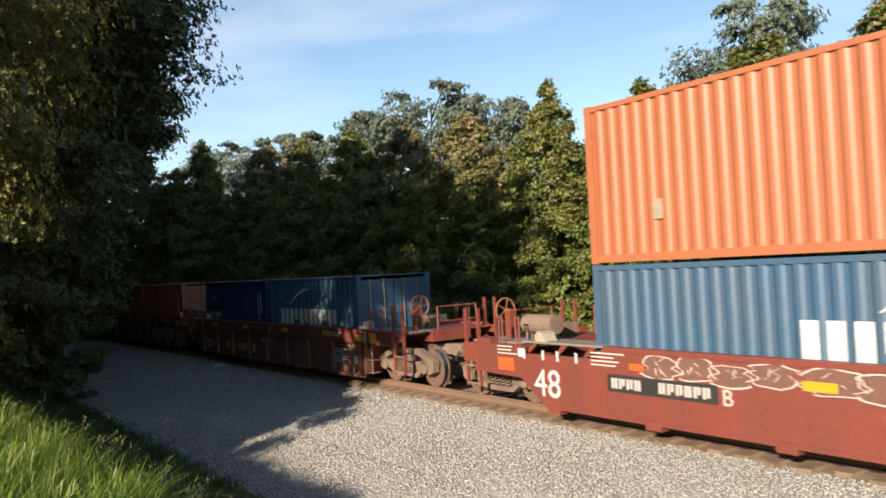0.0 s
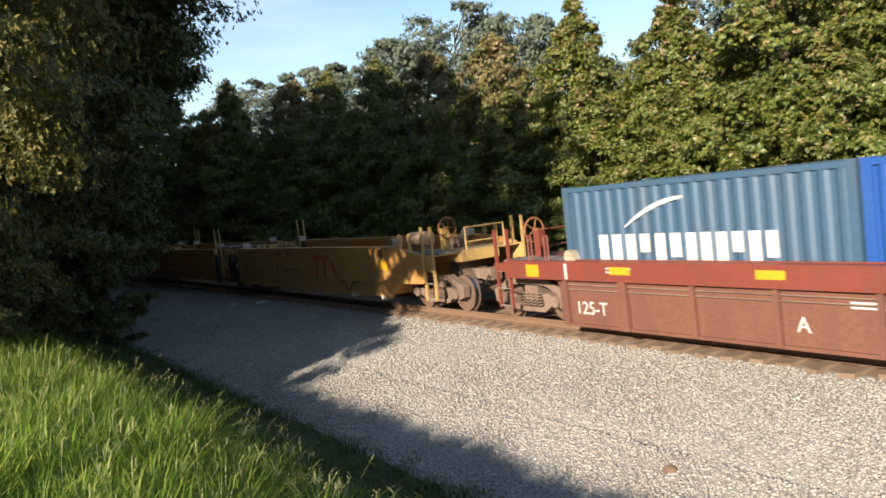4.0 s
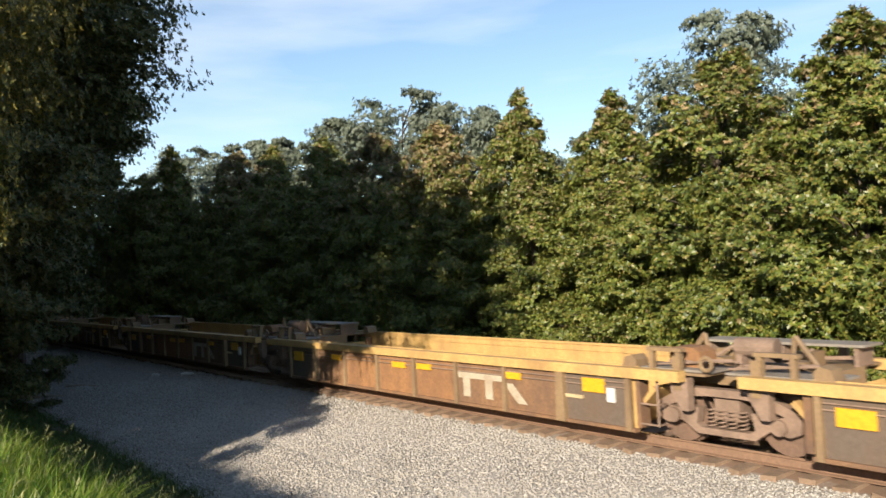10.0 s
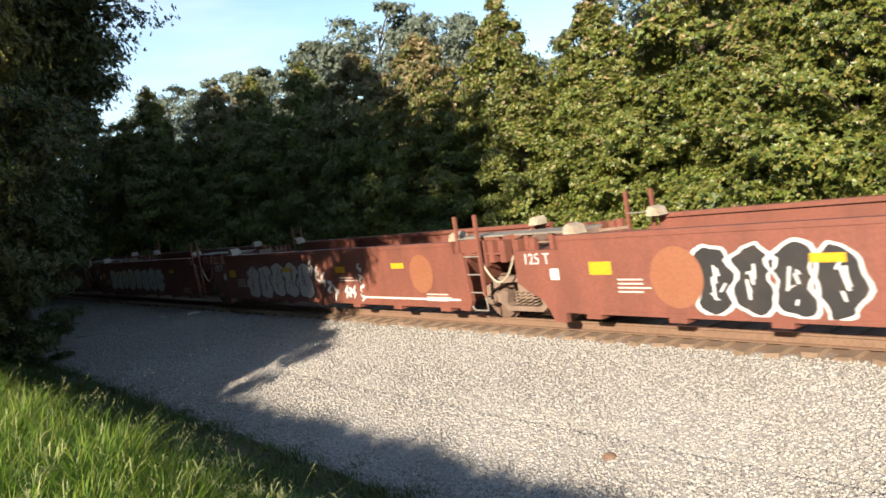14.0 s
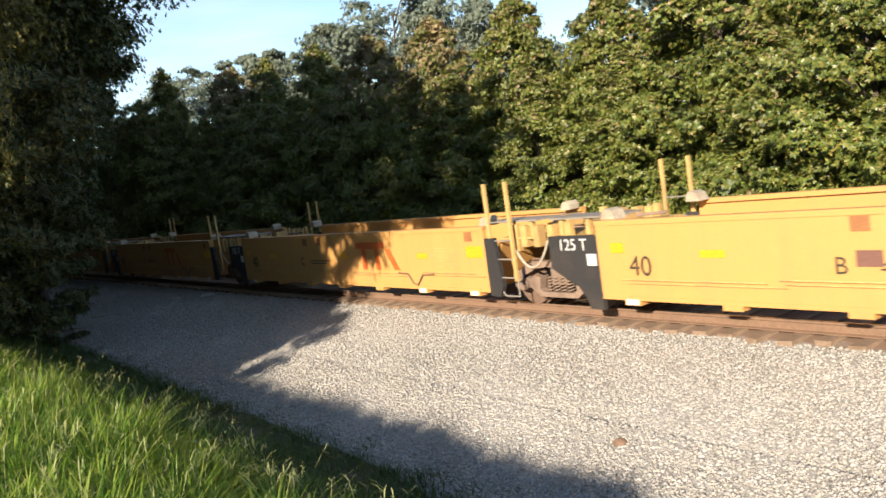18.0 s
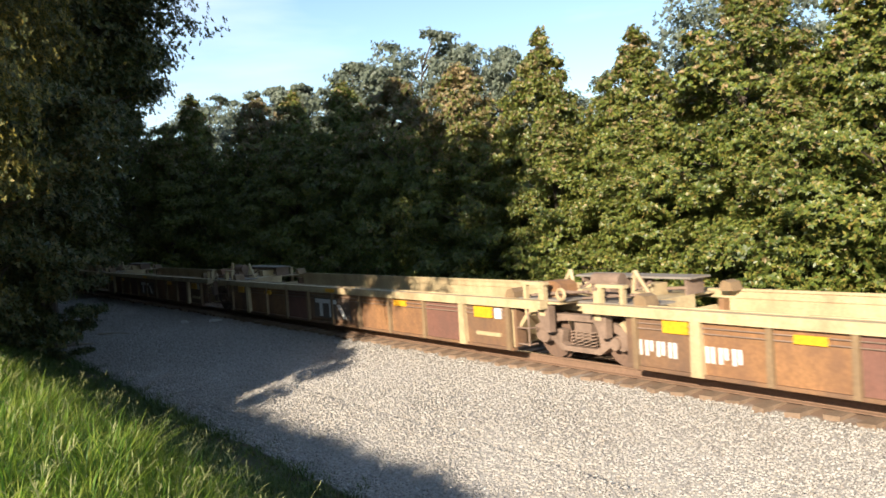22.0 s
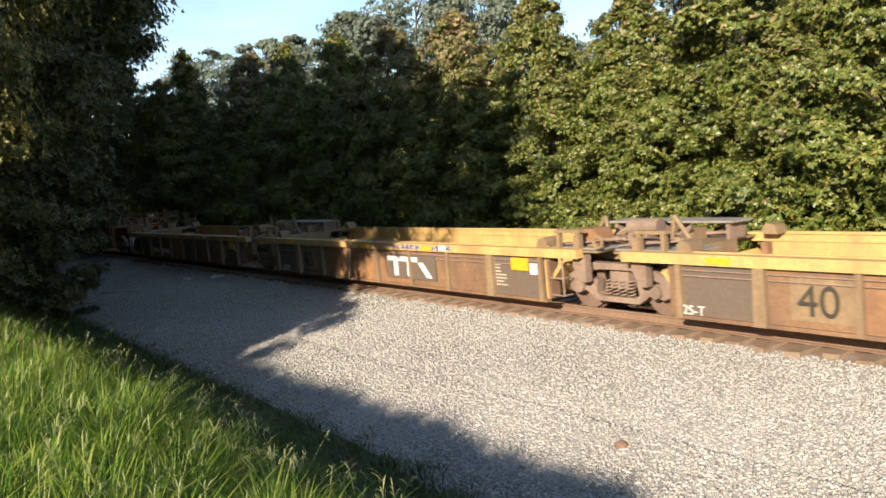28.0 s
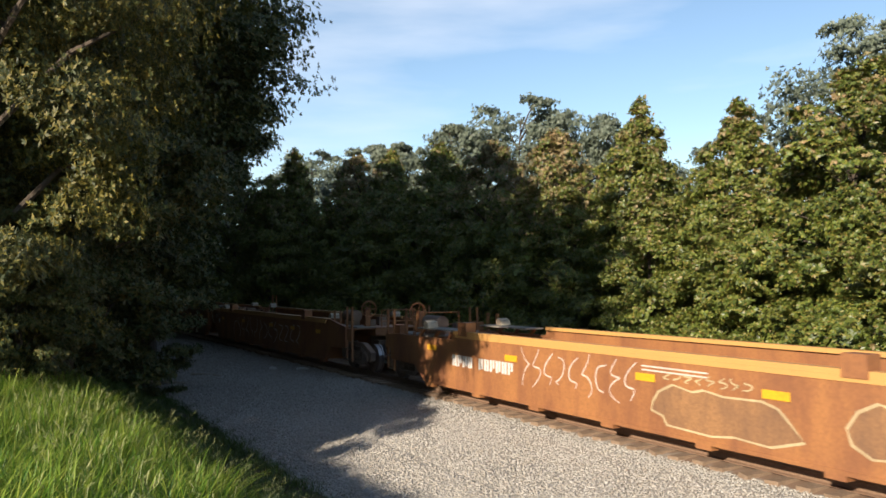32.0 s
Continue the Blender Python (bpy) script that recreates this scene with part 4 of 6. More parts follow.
def joint_gear(root, x, d, deck, mat):
    """Castings, an eye plate, a bridge plate frame and a prop on the near edge of an articulated end."""
    y = -1.33
    bm = bmesh.new()
    slab(bm, [(x - 0.42, deck), (x + 0.2, deck), (x + 0.14, deck + 0.27), (x + 0.02, deck + 0.34), (x - 0.34, deck + 0.34), (x - 0.42, deck + 0.24)], y + 0.35, y + 0.8)
    if d > 0:
        part("end_casting", bm, M["panel_rust"], root, "rusty cast block")
    else:
        bm.free()
        part("air_reservoir", boxed_rod((x - 0.8, -0.55, deck + 0.34), (x - 0.15, -0.5, deck + 0.34), 0.15, 14), M["truck"], root)
        for q in (0.7, 0.35):
            part("reservoir_cradle", boxes((x - q - 0.05, x - q + 0.05, -0.7, -0.35, deck, deck + 0.24)), M["truck"], root)
    if d > 0:
        bm = bmesh.new()
        ring(bm, (x + 0.52, y - 0.02, deck + 0.14), (0, 1, 0), 0.10, 0.035, 14, 6)
        part("lifting_eye", bm, mat, root)
    q = x - d * 0.28
    bm = boxes((q - 0.3, q - 0.22, y, y + 0.1, deck, deck + 0.3), (q + 0.22, q + 0.3, y, y + 0.1, deck, deck + 0.3), (q - 0.34, q + 0.34, y - 0.01, y + 0.12, deck + 0.3, deck + 0.36))
    part("bridge_plate_frame", bm, mat, root)
    bm = bmesh.new()
    rod(bm, (x - d * 0.5, y + 0.9, deck), (x - d * 0.1, y + 0.9, deck + 0.52), 0.045, 6)
    rod(bm, (x - d * 0.1, y + 0.9, deck + 0.52), (x - d * 0.02, y + 0.9, deck), 0.04, 6)
    part("prop", bm, mat, root)
    part("footboard", boxes((x - 0.75, x + 0.75, 0.35, 0.95, deck + 0.3, deck + 0.34)), M["grating"], root)
    for u in (-0.6, 0.6):
        part("footboard_bracket", boxes((x + u - 0.03, x + u + 0.03, 0.4, 0.9, deck, deck + 0.298)), M["truck"], root)
    bm = bmesh.new()
    for k in range(3):
        rod(bm, (x - 0.6 + 0.2 * k, y + 0.2 + 0.1 * k, deck + 0.06 + 0.05 * k), (x + 0.75, y + 0.35 + 0.14 * k, deck + 0.16 - 0.03 * k), 0.022, 6)
    part("air_pipe", bm, M["truck"], root)
    bm = bmesh.new()
    slab(bm, [(x - 0.16, deck - 0.32), (x + 0.02, deck - 0.62), (x + 0.16, deck - 0.62), (x + 0.16, deck - 0.1), (x - 0.16, deck - 0.1)], y - 0.02, y + 0.14)
    part("hinge_bracket", bm, M["truck"], root)


def well_car(style, P, front=False, rear=False, ahead=0.0, behind=0.0):
    """One well unit between truck centres at x = -P/2 and P/2, rail head at z = 0. front, rear: a coupled end there; ahead, behind: how far its trucks lie inside of that."""
    root = tagged(new("well_car"), style["label"], "rail car")
    lo_x, hi_x = -P / 2 + behind, P / 2 - ahead
    a0, a1 = lo_x + 1.6, hi_x - 1.5  # the well
    top, low, paint, trim = style["top"], style["low"], style["paint"], style.get("trim", style["paint"])
    e0, e1 = lo_x + (-0.6 if rear else 0.12), hi_x + (0.6 if front else -0.12)
    for s in (-1, 1):
        Y = lambda a, b: sorted((s * a, s * b))
        if style["kind"] == "smooth":
            bm = bmesh.new()
            pts = [(a0 + 0.45, low), (a1 - 0.3, low)]
            pts[0:1] = [(a0 - 1.75, 0.70), (a0 - 0.25, 0.66), (a0 + 0.45, low)] if rear else [(a0, low)]
            pts[-1:] = [(a1 - 0.1, low), (a1 + 0.35, 0.74), (a1 + 1.7, 0.78), (a1 + 1.7, top - 0.22), (a1 + 0.2, top)] if front else [(a1, low), (a1, top)]
            pts += [(a0 + 2.0, top), (a0 + 1.88, top - 0.22), (a0 - 1.75, top - 0.24)] if rear else [(a0, top)]
            slab(bm, pts, *Y(1.48, 1.555))
            side = part("side_wall", bm, paint, root)
            c0 = a0 + 2.0 if rear else a0
            part("top_chord", boxes((c0, a1, *Y(1.40, 1.572), top - 0.075, top + 0.012)), trim, side)
            if rear:
                # raised walkway on stays over the lowered end, and a pipe along the wheel arch
                part("end_walkway", boxes((a0 - 0.4, a0 + 1.95, *Y(0.75, 1.36), top - 0.045, top - 0.005)), M["grating"], root)
                for u in (-0.3, 0.55, 1.3):
                    bm = bmesh.new()
                    slab(bm, [(a0 + u, top - 0.24), (a0 + u + 0.12, top - 0.24), (a0 + u + 0.36, top - 0.05), (a0 + u + 0.2, top - 0.05)], *Y(1.3, 1.36))
                    part("walkway_stay", bm, style.get("end", paint), root)
                if style.get("pipe"):
                    bm = bmesh.new()
                    arch = [(a0 - 1.7, 0.80), (a0 - 0.3, 0.76), (a0 - 0.05, 0.66), (a0 + 0.3, 0.46), (a0 + 1.2, 0.44)]
                    for p, q in zip(arch, arch[1:]):
                        rod(bm, (p[0], s * 1.585, p[1]), (q[0], s * 1.585, q[1]), 0.02, 6)
                    part("arch_pipe", bm, M["cone"], side)
                part("end_bracket", boxes((a0 - 1.75, a0 - 1.3, *Y(1.2, 1.47), top - 0.24, top + 0.02)), style.get("end", paint), root)
            part("bottom_chord", boxes((a0 + 0.5, a1 - 0.3, *Y(1.38, 1.567), low, low + 0.07)), paint, side)
            for k in range(style.get("pads", 7)):
                x = a0 + 0.5 + (a1 - a0 - 1.2) * k / 6
                pad = part("bottom_pad", boxes((x, x + 0.34, *Y(1.36, 1.566), low - 0.085, low)), paint, side)
                if style.get("pipe") and k in (0, 5, 6):
                    part("label_plate", boxes((x + 0.04, x + 0.30, *Y(1.567, 1.574), low - 0.075, low + 0.02)), M["white"], pad, "small white label on a red pad")
            if style.get("pipe"):
                for x0, x1, z in ((a0 + 0.5, a0 + 3.2, low + 0.36), (a0 + 3.4, a0 + 6.0, low + 0.41), (a1 - 5.6, a1 - 3.2, low + 0.36), (a1 - 2.4, a1 - 0.4, low + 0.40)):
                    bm = bmesh.new()
                    rod(bm, (x0, s * 1.575, z), (x1, s * 1.575, z), 0.015, 5)
                    rod(bm, (x0 + 0.1, s * 1.575, z - 0.06), (x1 + 0.3, s * 1.575, z - 0.06), 0.012, 5)
                    part("brake_pipe", bm, M["tan"], side)
            if style.get("trim_band"):
                part("edge_band", boxes((c0 + 0.1, a1 - 0.1, *Y(1.556, 1.575), top - 0.16, top - 0.076)), trim, side)
        else:
            ch = style["chord"]
            chord = part("top_chord", boxes((e0 + 0.45, e1 - 0.45, *Y(1.36, 1.56), top - ch, top), (a0, a1, *Y(1.33, 1.36), top - 0.03, top + 0.02)), trim, root)
            side = part("side_liner", boxes((a0, a1, *Y(1.385, 1.40), low, top - 0.03)), style.get("inside", paint), root)
            n = style.get("ribs", 9)
            bays = style.get("bays", [style["panel"]])
            for k in range(n - 1):
                x0, x1 = (a0 + 0.12 + (a1 - a0 - 0.24) * q / (n - 1) for q in (k, k + 1))
                part("side_panel", boxes((x0 + 0.002, x1 - 0.002, *Y(1.40, 1.45), low, top - ch)), style["end_bay"] if k in (0, n - 2) and "end_bay" in style else bays[k * 3 % len(bays)], side)
            for k in range(n):
                x = a0 + 0.12 + (a1 - a0 - 0.24) * k / (n - 1)
                w = 0.11 if k in (1, n - 2) else 0.055
                bm = bmesh.new()
                slab(bm, [(x - w, low - 0.02), (x + w, low - 0.02), (x + w * 0.8, top - ch), (x - w * 0.8, top - ch)], *Y(1.45, 1.53 if w < 0.1 else 1.555))
                part("rib", bm, trim if w > 0.1 and style.get("wide_trim") else style.get("rib", style["panel"]), side)
            part("end_box", boxes((a0 - 0.12, a0, *Y(1.2, 1.44), low + 0.05, top - ch)), style["panel"], root)
            part("end_box", boxes((a1, a1 + 0.08, *Y(1.2, 1.44), low + 0.05, top - ch)), style["panel"], root)
            bm = bmesh.new()
            for z in (low + 0.12, low + 0.45):
                for p, q in (((a1 + 0.05, s * 1.42), (a1 + 0.42, s * 1.42)), ((a1 + 0.42, s * 1.42), (a1 + 0.42, s * 1.2))):
                    rod(bm, (*p, z), (*q, z), 0.018, 6)
            rod(bm, (a1 + 0.42, s * 1.42, low + 0.1), (a1 + 0.42, s * 1.42, top - ch), 0.02, 6)
            part("side_step", bm, M["truck"], root)
            part("bottom_flange", boxes((a0, a1, *Y(1.38, 1.50), low - 0.03, low + 0.03)), style["panel"], side)
            bm = bmesh.new()
            for z in (top - ch - 0.10, top - ch - 0.19):
                rod(bm, (a0 + 0.1, s * 1.475, z), (a1 - 0.1, s * 1.475, z), 0.014, 5)
            part("brake_pipe", bm, M["truck"], side)
    # well floor, cross beams and bulkheads
    part("well_floor", boxes((a0 + 0.3, a1 - 0.3, -1.38, -0.75, low + 0.02, low + 0.09), (a0 + 0.3, a1 - 0.3, 0.75, 1.38, low + 0.02, low + 0.09), *[(a0 + 0.3 + (a1 - a0 - 1.0) * k / 6, a0 + 0.7 + (a1 - a0 - 1.0) * k / 6, -0.75, 0.75, low + 0.02, low + 0.08) for k in range(7)]), style.get("inside", paint), root)
    for x, d in ((a0, 1), (a1, -1)):
        bm = bmesh.new()
        slab(bm, [(x - d * 0.35, top - 0.35), (x + d * 0.25, low + 0.06), (x + d * 0.31, low + 0.06), (x - d * 0.28, top - 0.30)], -1.36, 1.36)
        part("bulkhead", bm, style.get("inside", paint), root)
        for y in (-1.22, 1.22):
            bm = bmesh.new()
            slab(bm, [(x + d * 0.02, top), (x + d * 0.32, top), (x + d * 0.25, top + 0.16), (x + d * 0.1, top + 0.2), (x + d * 0.02, top + 0.12)], y - 0.16, y + 0.16)
            part("container_guide", bm, style.get("guide", M["cone"]), root)
    deck = style.get("deck", top - 0.12)
    for x0, x1, is_end, d in ((e0, a0 - 0.2, rear, -1), (a1 + 0.2, e1, front, 1)):
        part("end_platform", boxes((x0, x1, -0.6, 0.6, deck - 0.28, deck), (x0 + 0.1, x1 - 0.1, -1.34, -0.6, deck - 0.06, deck - 0.02), (x0 + 0.1, x1 - 0.1, 0.6, 1.34, deck - 0.06, deck - 0.02)), style.get("end", paint), root)
        wz = top + 0.05 if style["kind"] == "smooth" and not is_end else deck
        part("walkway", boxes((x0 - (0.45 if d > 0 else -0.05), x1 + (0.45 if d < 0 else -0.05), -1.25, -0.55, wz - 0.015, wz + 0.02)), M["grating"], root)
        if wz > deck:
            for bx in (x0 + 0.3, x1 - 0.3):
                part("bracket", boxes((bx - 0.05, bx + 0.05, -1.2, -1.1, deck - 0.05, wz - 0.01)), style.get("end", paint), root)
        xm = (x0 + x1) / 2
        if is_end:
            brake_end(root, xm + d * 0.35, d, deck, style.get("end", paint), style["kind"] == "smooth")
            for y in (-1.5, 1.42):
                part("end_sill", boxes((x0, x1, y, y + 0.08, deck - (0.42 if style["kind"] == "smooth" else 0.2), deck - 0.02)), style.get("end", paint), root)
        else:
            for y in (-1.36, 1.25):
                part("end_post", boxes((xm - 0.1, xm + 0.05, y, y + 0.11, deck - 0.3, deck + 0.24)), style.get("end", paint), root)
            bm = bmesh.new()
            rod(bm, (x0 + 0.15, -0.9, deck + 0.08), (x1 - 0.15, -0.5, deck + 0.1), 0.03, 6)
            rod(bm, (x0 + 0.1, 0.2, deck + 0.09), (x1 - 0.1, 0.85, deck + 0.09), 0.035, 6)
            rod(bm, (xm - 0.2, -0.3, deck + 0.02), (xm + 0.2, -0.1, deck + 0.3), 0.025, 6)
            part("brake_rigging", bm, M["truck"], root)
            part("valve_box", boxes((xm - 0.25, xm + 0.05, 0.1, 0.55, deck, deck + 0.22)), style.get("end", M["truck"]), root)
            if style["kind"] == "rib":
                joint_gear(root, xm, d, deck, style.get("end", paint))
            part("junction_box", boxes((xm + 0.1, xm + 0.3, -0.55, -0.25, deck, deck + 0.15)), style.get("end", M["truck"]), root)
    part("articulation", boxes((lo_x - 0.35, lo_x + 0.5, -0.3, 0.3, 0.85, deck - 0.2)), M["truck"], root)
    part("articulation", boxes((hi_x - 0.5, hi_x - 0.05, -0.28, 0.28, 0.88, deck - 0.22)), M["truck"], root)
    if style.get("end_panels"):
        for s in (-1, 1):
            ya, yb = sorted((s * 1.46, s * 1.56))
            ends = [("wide", a0, -1, rear), ("slim", a1, 1, front)] if s < 0 else [("slim", a0, -1, rear), ("wide", a1, 1, front)]
            for form, x, q, coupled in ends:
                if coupled:
                    continue
                bm = bmesh.new()
                if form == "wide":
                    slab(bm, [(x + q * 1.2, 0.90), (x + q * 0.95, 0.76), (x + q * 0.55, 0.56), (x + q * 0.36, 0.3), (x + q * 0.32, 0.16), (x, 0.16), (x, top - 0.24), (x + q * 1.2, top - 0.24)], ya, yb)
                else:
                    slab(bm, [(x, 0.3), (x + q * 0.3, 0.28), (x + q * 0.42, 0.5), (x + q * 0.3, top - 0.24), (x, top - 0.24)], ya, yb)
                part("end_panel", bm, style["end_panels"], root, "end panel with white stencils" if form == "wide" else "")
                if form == "slim":
                    ladder(root, x + q * 0.48, s * 1.50, 0.62, style.get("post_top", 2.62), 0.66, style.get("end", paint), 4, 0.036)
                    bm = bmesh.new()
                    for px, pz, qx, qz in ((0.15, 0.62, 0.42, 0.3), (0.42, 0.3, 0.84, 0.3), (0.84, 0.3, 0.84, 0.62)):
                        rod(bm, (x + q * px, s * 1.5, pz), (x + q * qx, s * 1.5, qz), 0.018, 6)
                    part("step_loop", bm, M["grating"], root)
                    bm = bmesh.new()
                    last = None
                    for k in range(11):
                        u = k / 10
                        at = (x + q * (0.75 + 1.0 * u), s * 1.42, 1.42 - 0.75 * u * (1 - u) * 2.6 - 0.1 * (1 - u))
                        if last:
                            rod(bm, last, at, 0.024, 6)
                        last = at
                    part("air_hose", bm, M["cone"], root, "pale looped air hose")
                    for u in (1.0, 1.35, 1.75):
                        part("hose_bracket", boxes((x + q * u - 0.08, x + q * u + 0.08, *sorted((s * 1.15, s * 1.35)), 1.28, top - 0.04)), style.get("end", paint), root)
            if s < 0 and not rear:
                letters(root, "125 T", a0 - 0.95, top - 0.5, 0.3, M["white"], -1.566)
                part("stencil_square", boxes((a0 - 0.27, a0 - 0.05, -1.566, -1.561, 0.96, 1.17)), M["white"], root)
    bogie(root, lo_x)
    if front:
        bogie(root, hi_x)
    return root


OLD_BAYS = [M["panel_brown"], M["panel_rust"], M["panel_rust"], M["panel_brown"], M["panel_rust"]]
LONG_BAYS = [M["panel_brown"], M["panel_rust"], M["panel_brown"], M["panel_rust"], M["panel_maroon"]]
STYLES = {
    "red_rib": dict(label="oxide red ribbed double-stack well car", kind="rib", top=1.40, low=0.14, chord=0.37, paint=M["red"], panel=M["red_panel"], rib=M["red_panel"], deck=1.36, ribs=9),
    "yellow": dict(label="yellow smooth-sided double-stack well car with black ends", kind="smooth", top=1.74, low=0.36, paint=M["yellow"], end_panels=M["black"], pipe=True, deck=1.5, end=M["tan"]),
    "old": dict(label="grimy brown ribbed well car with faded yellow chord", kind="rib", top=1.24, low=0.2, chord=0.17, paint=M["tan"], trim=M["tan"], panel=M["panel_brown"], rib=M["rib_tan"], inside=M["tan"], ribs=9, deck=1.22, bays=OLD_BAYS, end_bay=M["panel_grey"], end=M["rib_tan"], guide=M["rib_tan"]),
    "old_long": dict(label="grimy brown ribbed long well car with faded cream chord", kind="rib", top=1.24, low=0.2, chord=0.17, paint=M["cream"], trim=M["cream"], panel=M["panel_brown"], rib=M["rib_tan"], inside=M["cream"], ribs=11, deck=1.22, wide_trim=True, bays=LONG_BAYS, end=M["cream"], guide=M["rib_tan"]),
    "single": dict(label="yellow single well car with ribbed sides", kind="rib", top=1.16, low=0.24, chord=0.26, paint=M["yellow"], trim=M["yellow"], panel=M["yellow"], rib=M["yellow"], ribs=8, deck=1.2, guide=M["yellow"]),
    "brown": dict(label="brown-red smooth-sided double-stack well car", kind="smooth", top=1.76, low=0.34, paint=M["brown_red"], deck=1.5, end_panels=M["brown_red"], post_top=2.3),
    "red_cut": dict(label="red smooth-sided well car with cut-away ends", kind="smooth", top=1.38, low=0.13, paint=M["red"], deck=1.3),
    "orange": dict(label="rust-orange long well car with yellow top edge and graffiti", kind="smooth", top=1.70, low=0.22, paint=M["rust_red"], trim=M["yellow"], trim_band=True, deck=1.45, end_panels=M["rust_red"], post_top=2.35),
}
TRAIN = [
    ("red_cut", [-5.0, 13.6]),
    ("red_rib", [17.3, 33.2, 48.9, 65.4, 80.7, 96.6]),
    ("yellow", [100.4, 116.2, 132.0, 147.8, 163.2, 178.9]),
    ("old", [182.7, 198.6, 214.3, 229.8, 245.6, 261.2]),
    ("single", [265.0, 281.3]),
    ("brown", [285.3, 301.7, 317.2, 333.0, 348.8, 364.2]),
    ("yellow", [368.1, 383.9, 399.7, 415.3, 430.9, 446.6]),
    ("old_long", [450.4, 466.3, 484.9, 503.3, 521.6, 537.4]),
    ("old", [541.3, 558.0, 574.6, 589.6, 605.2, 621.2]),
    ("orange", [625.2, 645.5, 665.2, 684.0]),
    ("orange", [687.9, 706.3, 725.5, 744.5]),
    ("brown", [748.4, 764.3, 780.0]),
]
UNITS, templates = {}, {}
for style, joints in TRAIN:
    for i in range(len(joints) - 1):
        P = joints[i + 1] - joints[i]
        front, rear = i == 0, i == len(joints) - 2
        key = (style, round(P), front, rear)
        mid = (joints[i] + joints[i + 1]) / 2
        if key not in templates:
            car = templates[key] = well_car(STYLES[style], P, front, rear, 1.5 if style == "brown" and front else 0.0, -0.9 if style == "single" else 0.0)
            car.matrix_basis = pose(-mid, TRACK_Y, 0)
        else:
            car = copy_thing(templates[key], pose(-mid, TRACK_Y, 0))
        MOVING.append((car, mid, 0.0))
        UNITS[round(joints[i])] = (car, P)


# ---- containers ----
def container(length, h, mat, label, logo=()):
    """A corrugated steel box with corner posts, rails and castings, doors at its leading end."""
    root = tagged(new("shipping_container"), label, "container")
    L, W = length / 2, 1.219
    for s in (-1, 1):
        bm = bmesh.new()
        n = int((length - 0.3) / 0.278)
        xs, ys = [], []
        for k in range(n):
            x = -L + 0.12 + k * (length - 0.24) / n
            st = (length - 0.24) / n
            xs += [x, x + st * 0.28, x + st * 0.5, x + st * 0.78]
            ys += [0.036, 0.036, 0.0, 0.0]
        xs.append(L - 0.12), ys.append(0.036)
        lo = [bm.verts.new((x, s * (W - 0.01 - y), 0.15)) for x, y in zip(xs, ys)]
        hi = [bm.verts.new((x, s * (W - 0.01 - y), h - 0.1)) for x, y in zip(xs, ys)]
        for k in range(len(xs) - 1):
            bm.faces.new((lo[k], lo[k + 1], hi[k + 1], hi[k]))
        part("side_wall", bm, mat, root)
        part("side_rail", boxes((-L + 0.1, L - 0.1, *sorted((s * W, s * (W - 0.07))), 0.02, 0.16)), mat, root)
        part("side_rail", boxes((-L + 0.1, L - 0.1, *sorted((s * W, s * (W - 0.06))), h - 0.11, h - 0.02)), mat, root)
        for x in (-L, L - 0.16):
            part("corner_post", boxes((x, x + 0.16, *sorted((s * W, s * (W - 0.14))), 0.1, h - 0.1)), mat, root)
            for z in (0, h - 0.118):
                part("corner_casting", boxes((x - 0.002, x + 0.162, *sorted((s * (W + 0.003), s * (W - 0.15))), z, z + 0.118)), mat, root)
    part("roof", boxes((-L + 0.1, L - 0.1, -W + 0.06, W - 0.06, h - 0.05, h - 0.025)), mat, root)
    part("floor", boxes((-L + 0.1, L - 0.1, -W + 0.06, W - 0.06, 0.1, 0.15)), mat, root)
    part("front_wall", boxes((-L + 0.03, -L + 0.07, -W + 0.12, W - 0.12, 0.1, h - 0.1)), mat, root)
    for y in (-0.55, 0.55):
        d = part("door", boxes((L - 0.07, L - 0.02, y - 0.53, y + 0.53, 0.14, h - 0.14)), mat, root)
        for yy in (y - 0.25, y + 0.2):
            bm = bmesh.new()
            rod(bm, (L + 0.015, yy, 0.12), (L + 0.015, yy, h - 0.1), 0.02, 6)
            for z in (0.3, 0.9, 1.5, h - 0.3):
                box(bm, L - 0.02, L + 0.02, yy - 0.06, yy + 0.06, z, z + 0.05)
            part("lock_rod", bm, M["grating"], d)
    for x0, z0, n, w, hh, gap, lm in logo:
        bars(root, "lettering", x0, z0, n, w, hh, gap, lm, -W - 0.006)
    return root


SWOOSH = M["white"]
C40 = 12.19
boxes_made = {}


def load(kind, s_mid, z, length, h, mat, label, logo=()):
    """A container of that kind centred s_mid behind the train's start, its floor at z."""
    if kind in boxes_made:
        ob = copy_thing(boxes_made[kind], pose(-s_mid, TRACK_Y, z))
    else:
        ob = boxes_made[kind] = container(length, h, mat, label, logo)
        ob.matrix_basis = pose(-s_mid, TRACK_Y, z)
    MOVING.append((ob, s_mid, z))
    return ob


TOP_OF_WELL = 0.30
H20 = 2.54
WORD = [(-2.09, 1.10, 3, 0.58, 0.48, 0.12, SWOOSH), (0.0, 1.10, 3, 0.52, 0.48, 0.1, SWOOSH)]
CODE = [(2.30, 1.15 + 0.12 * k, 1, 0.1, 0.09, 0, SWOOSH) for k in range(8)] + [(2.55, 1.4 + 0.12 * k, 1, 0.1, 0.09, 0, SWOOSH) for k in range(6)]


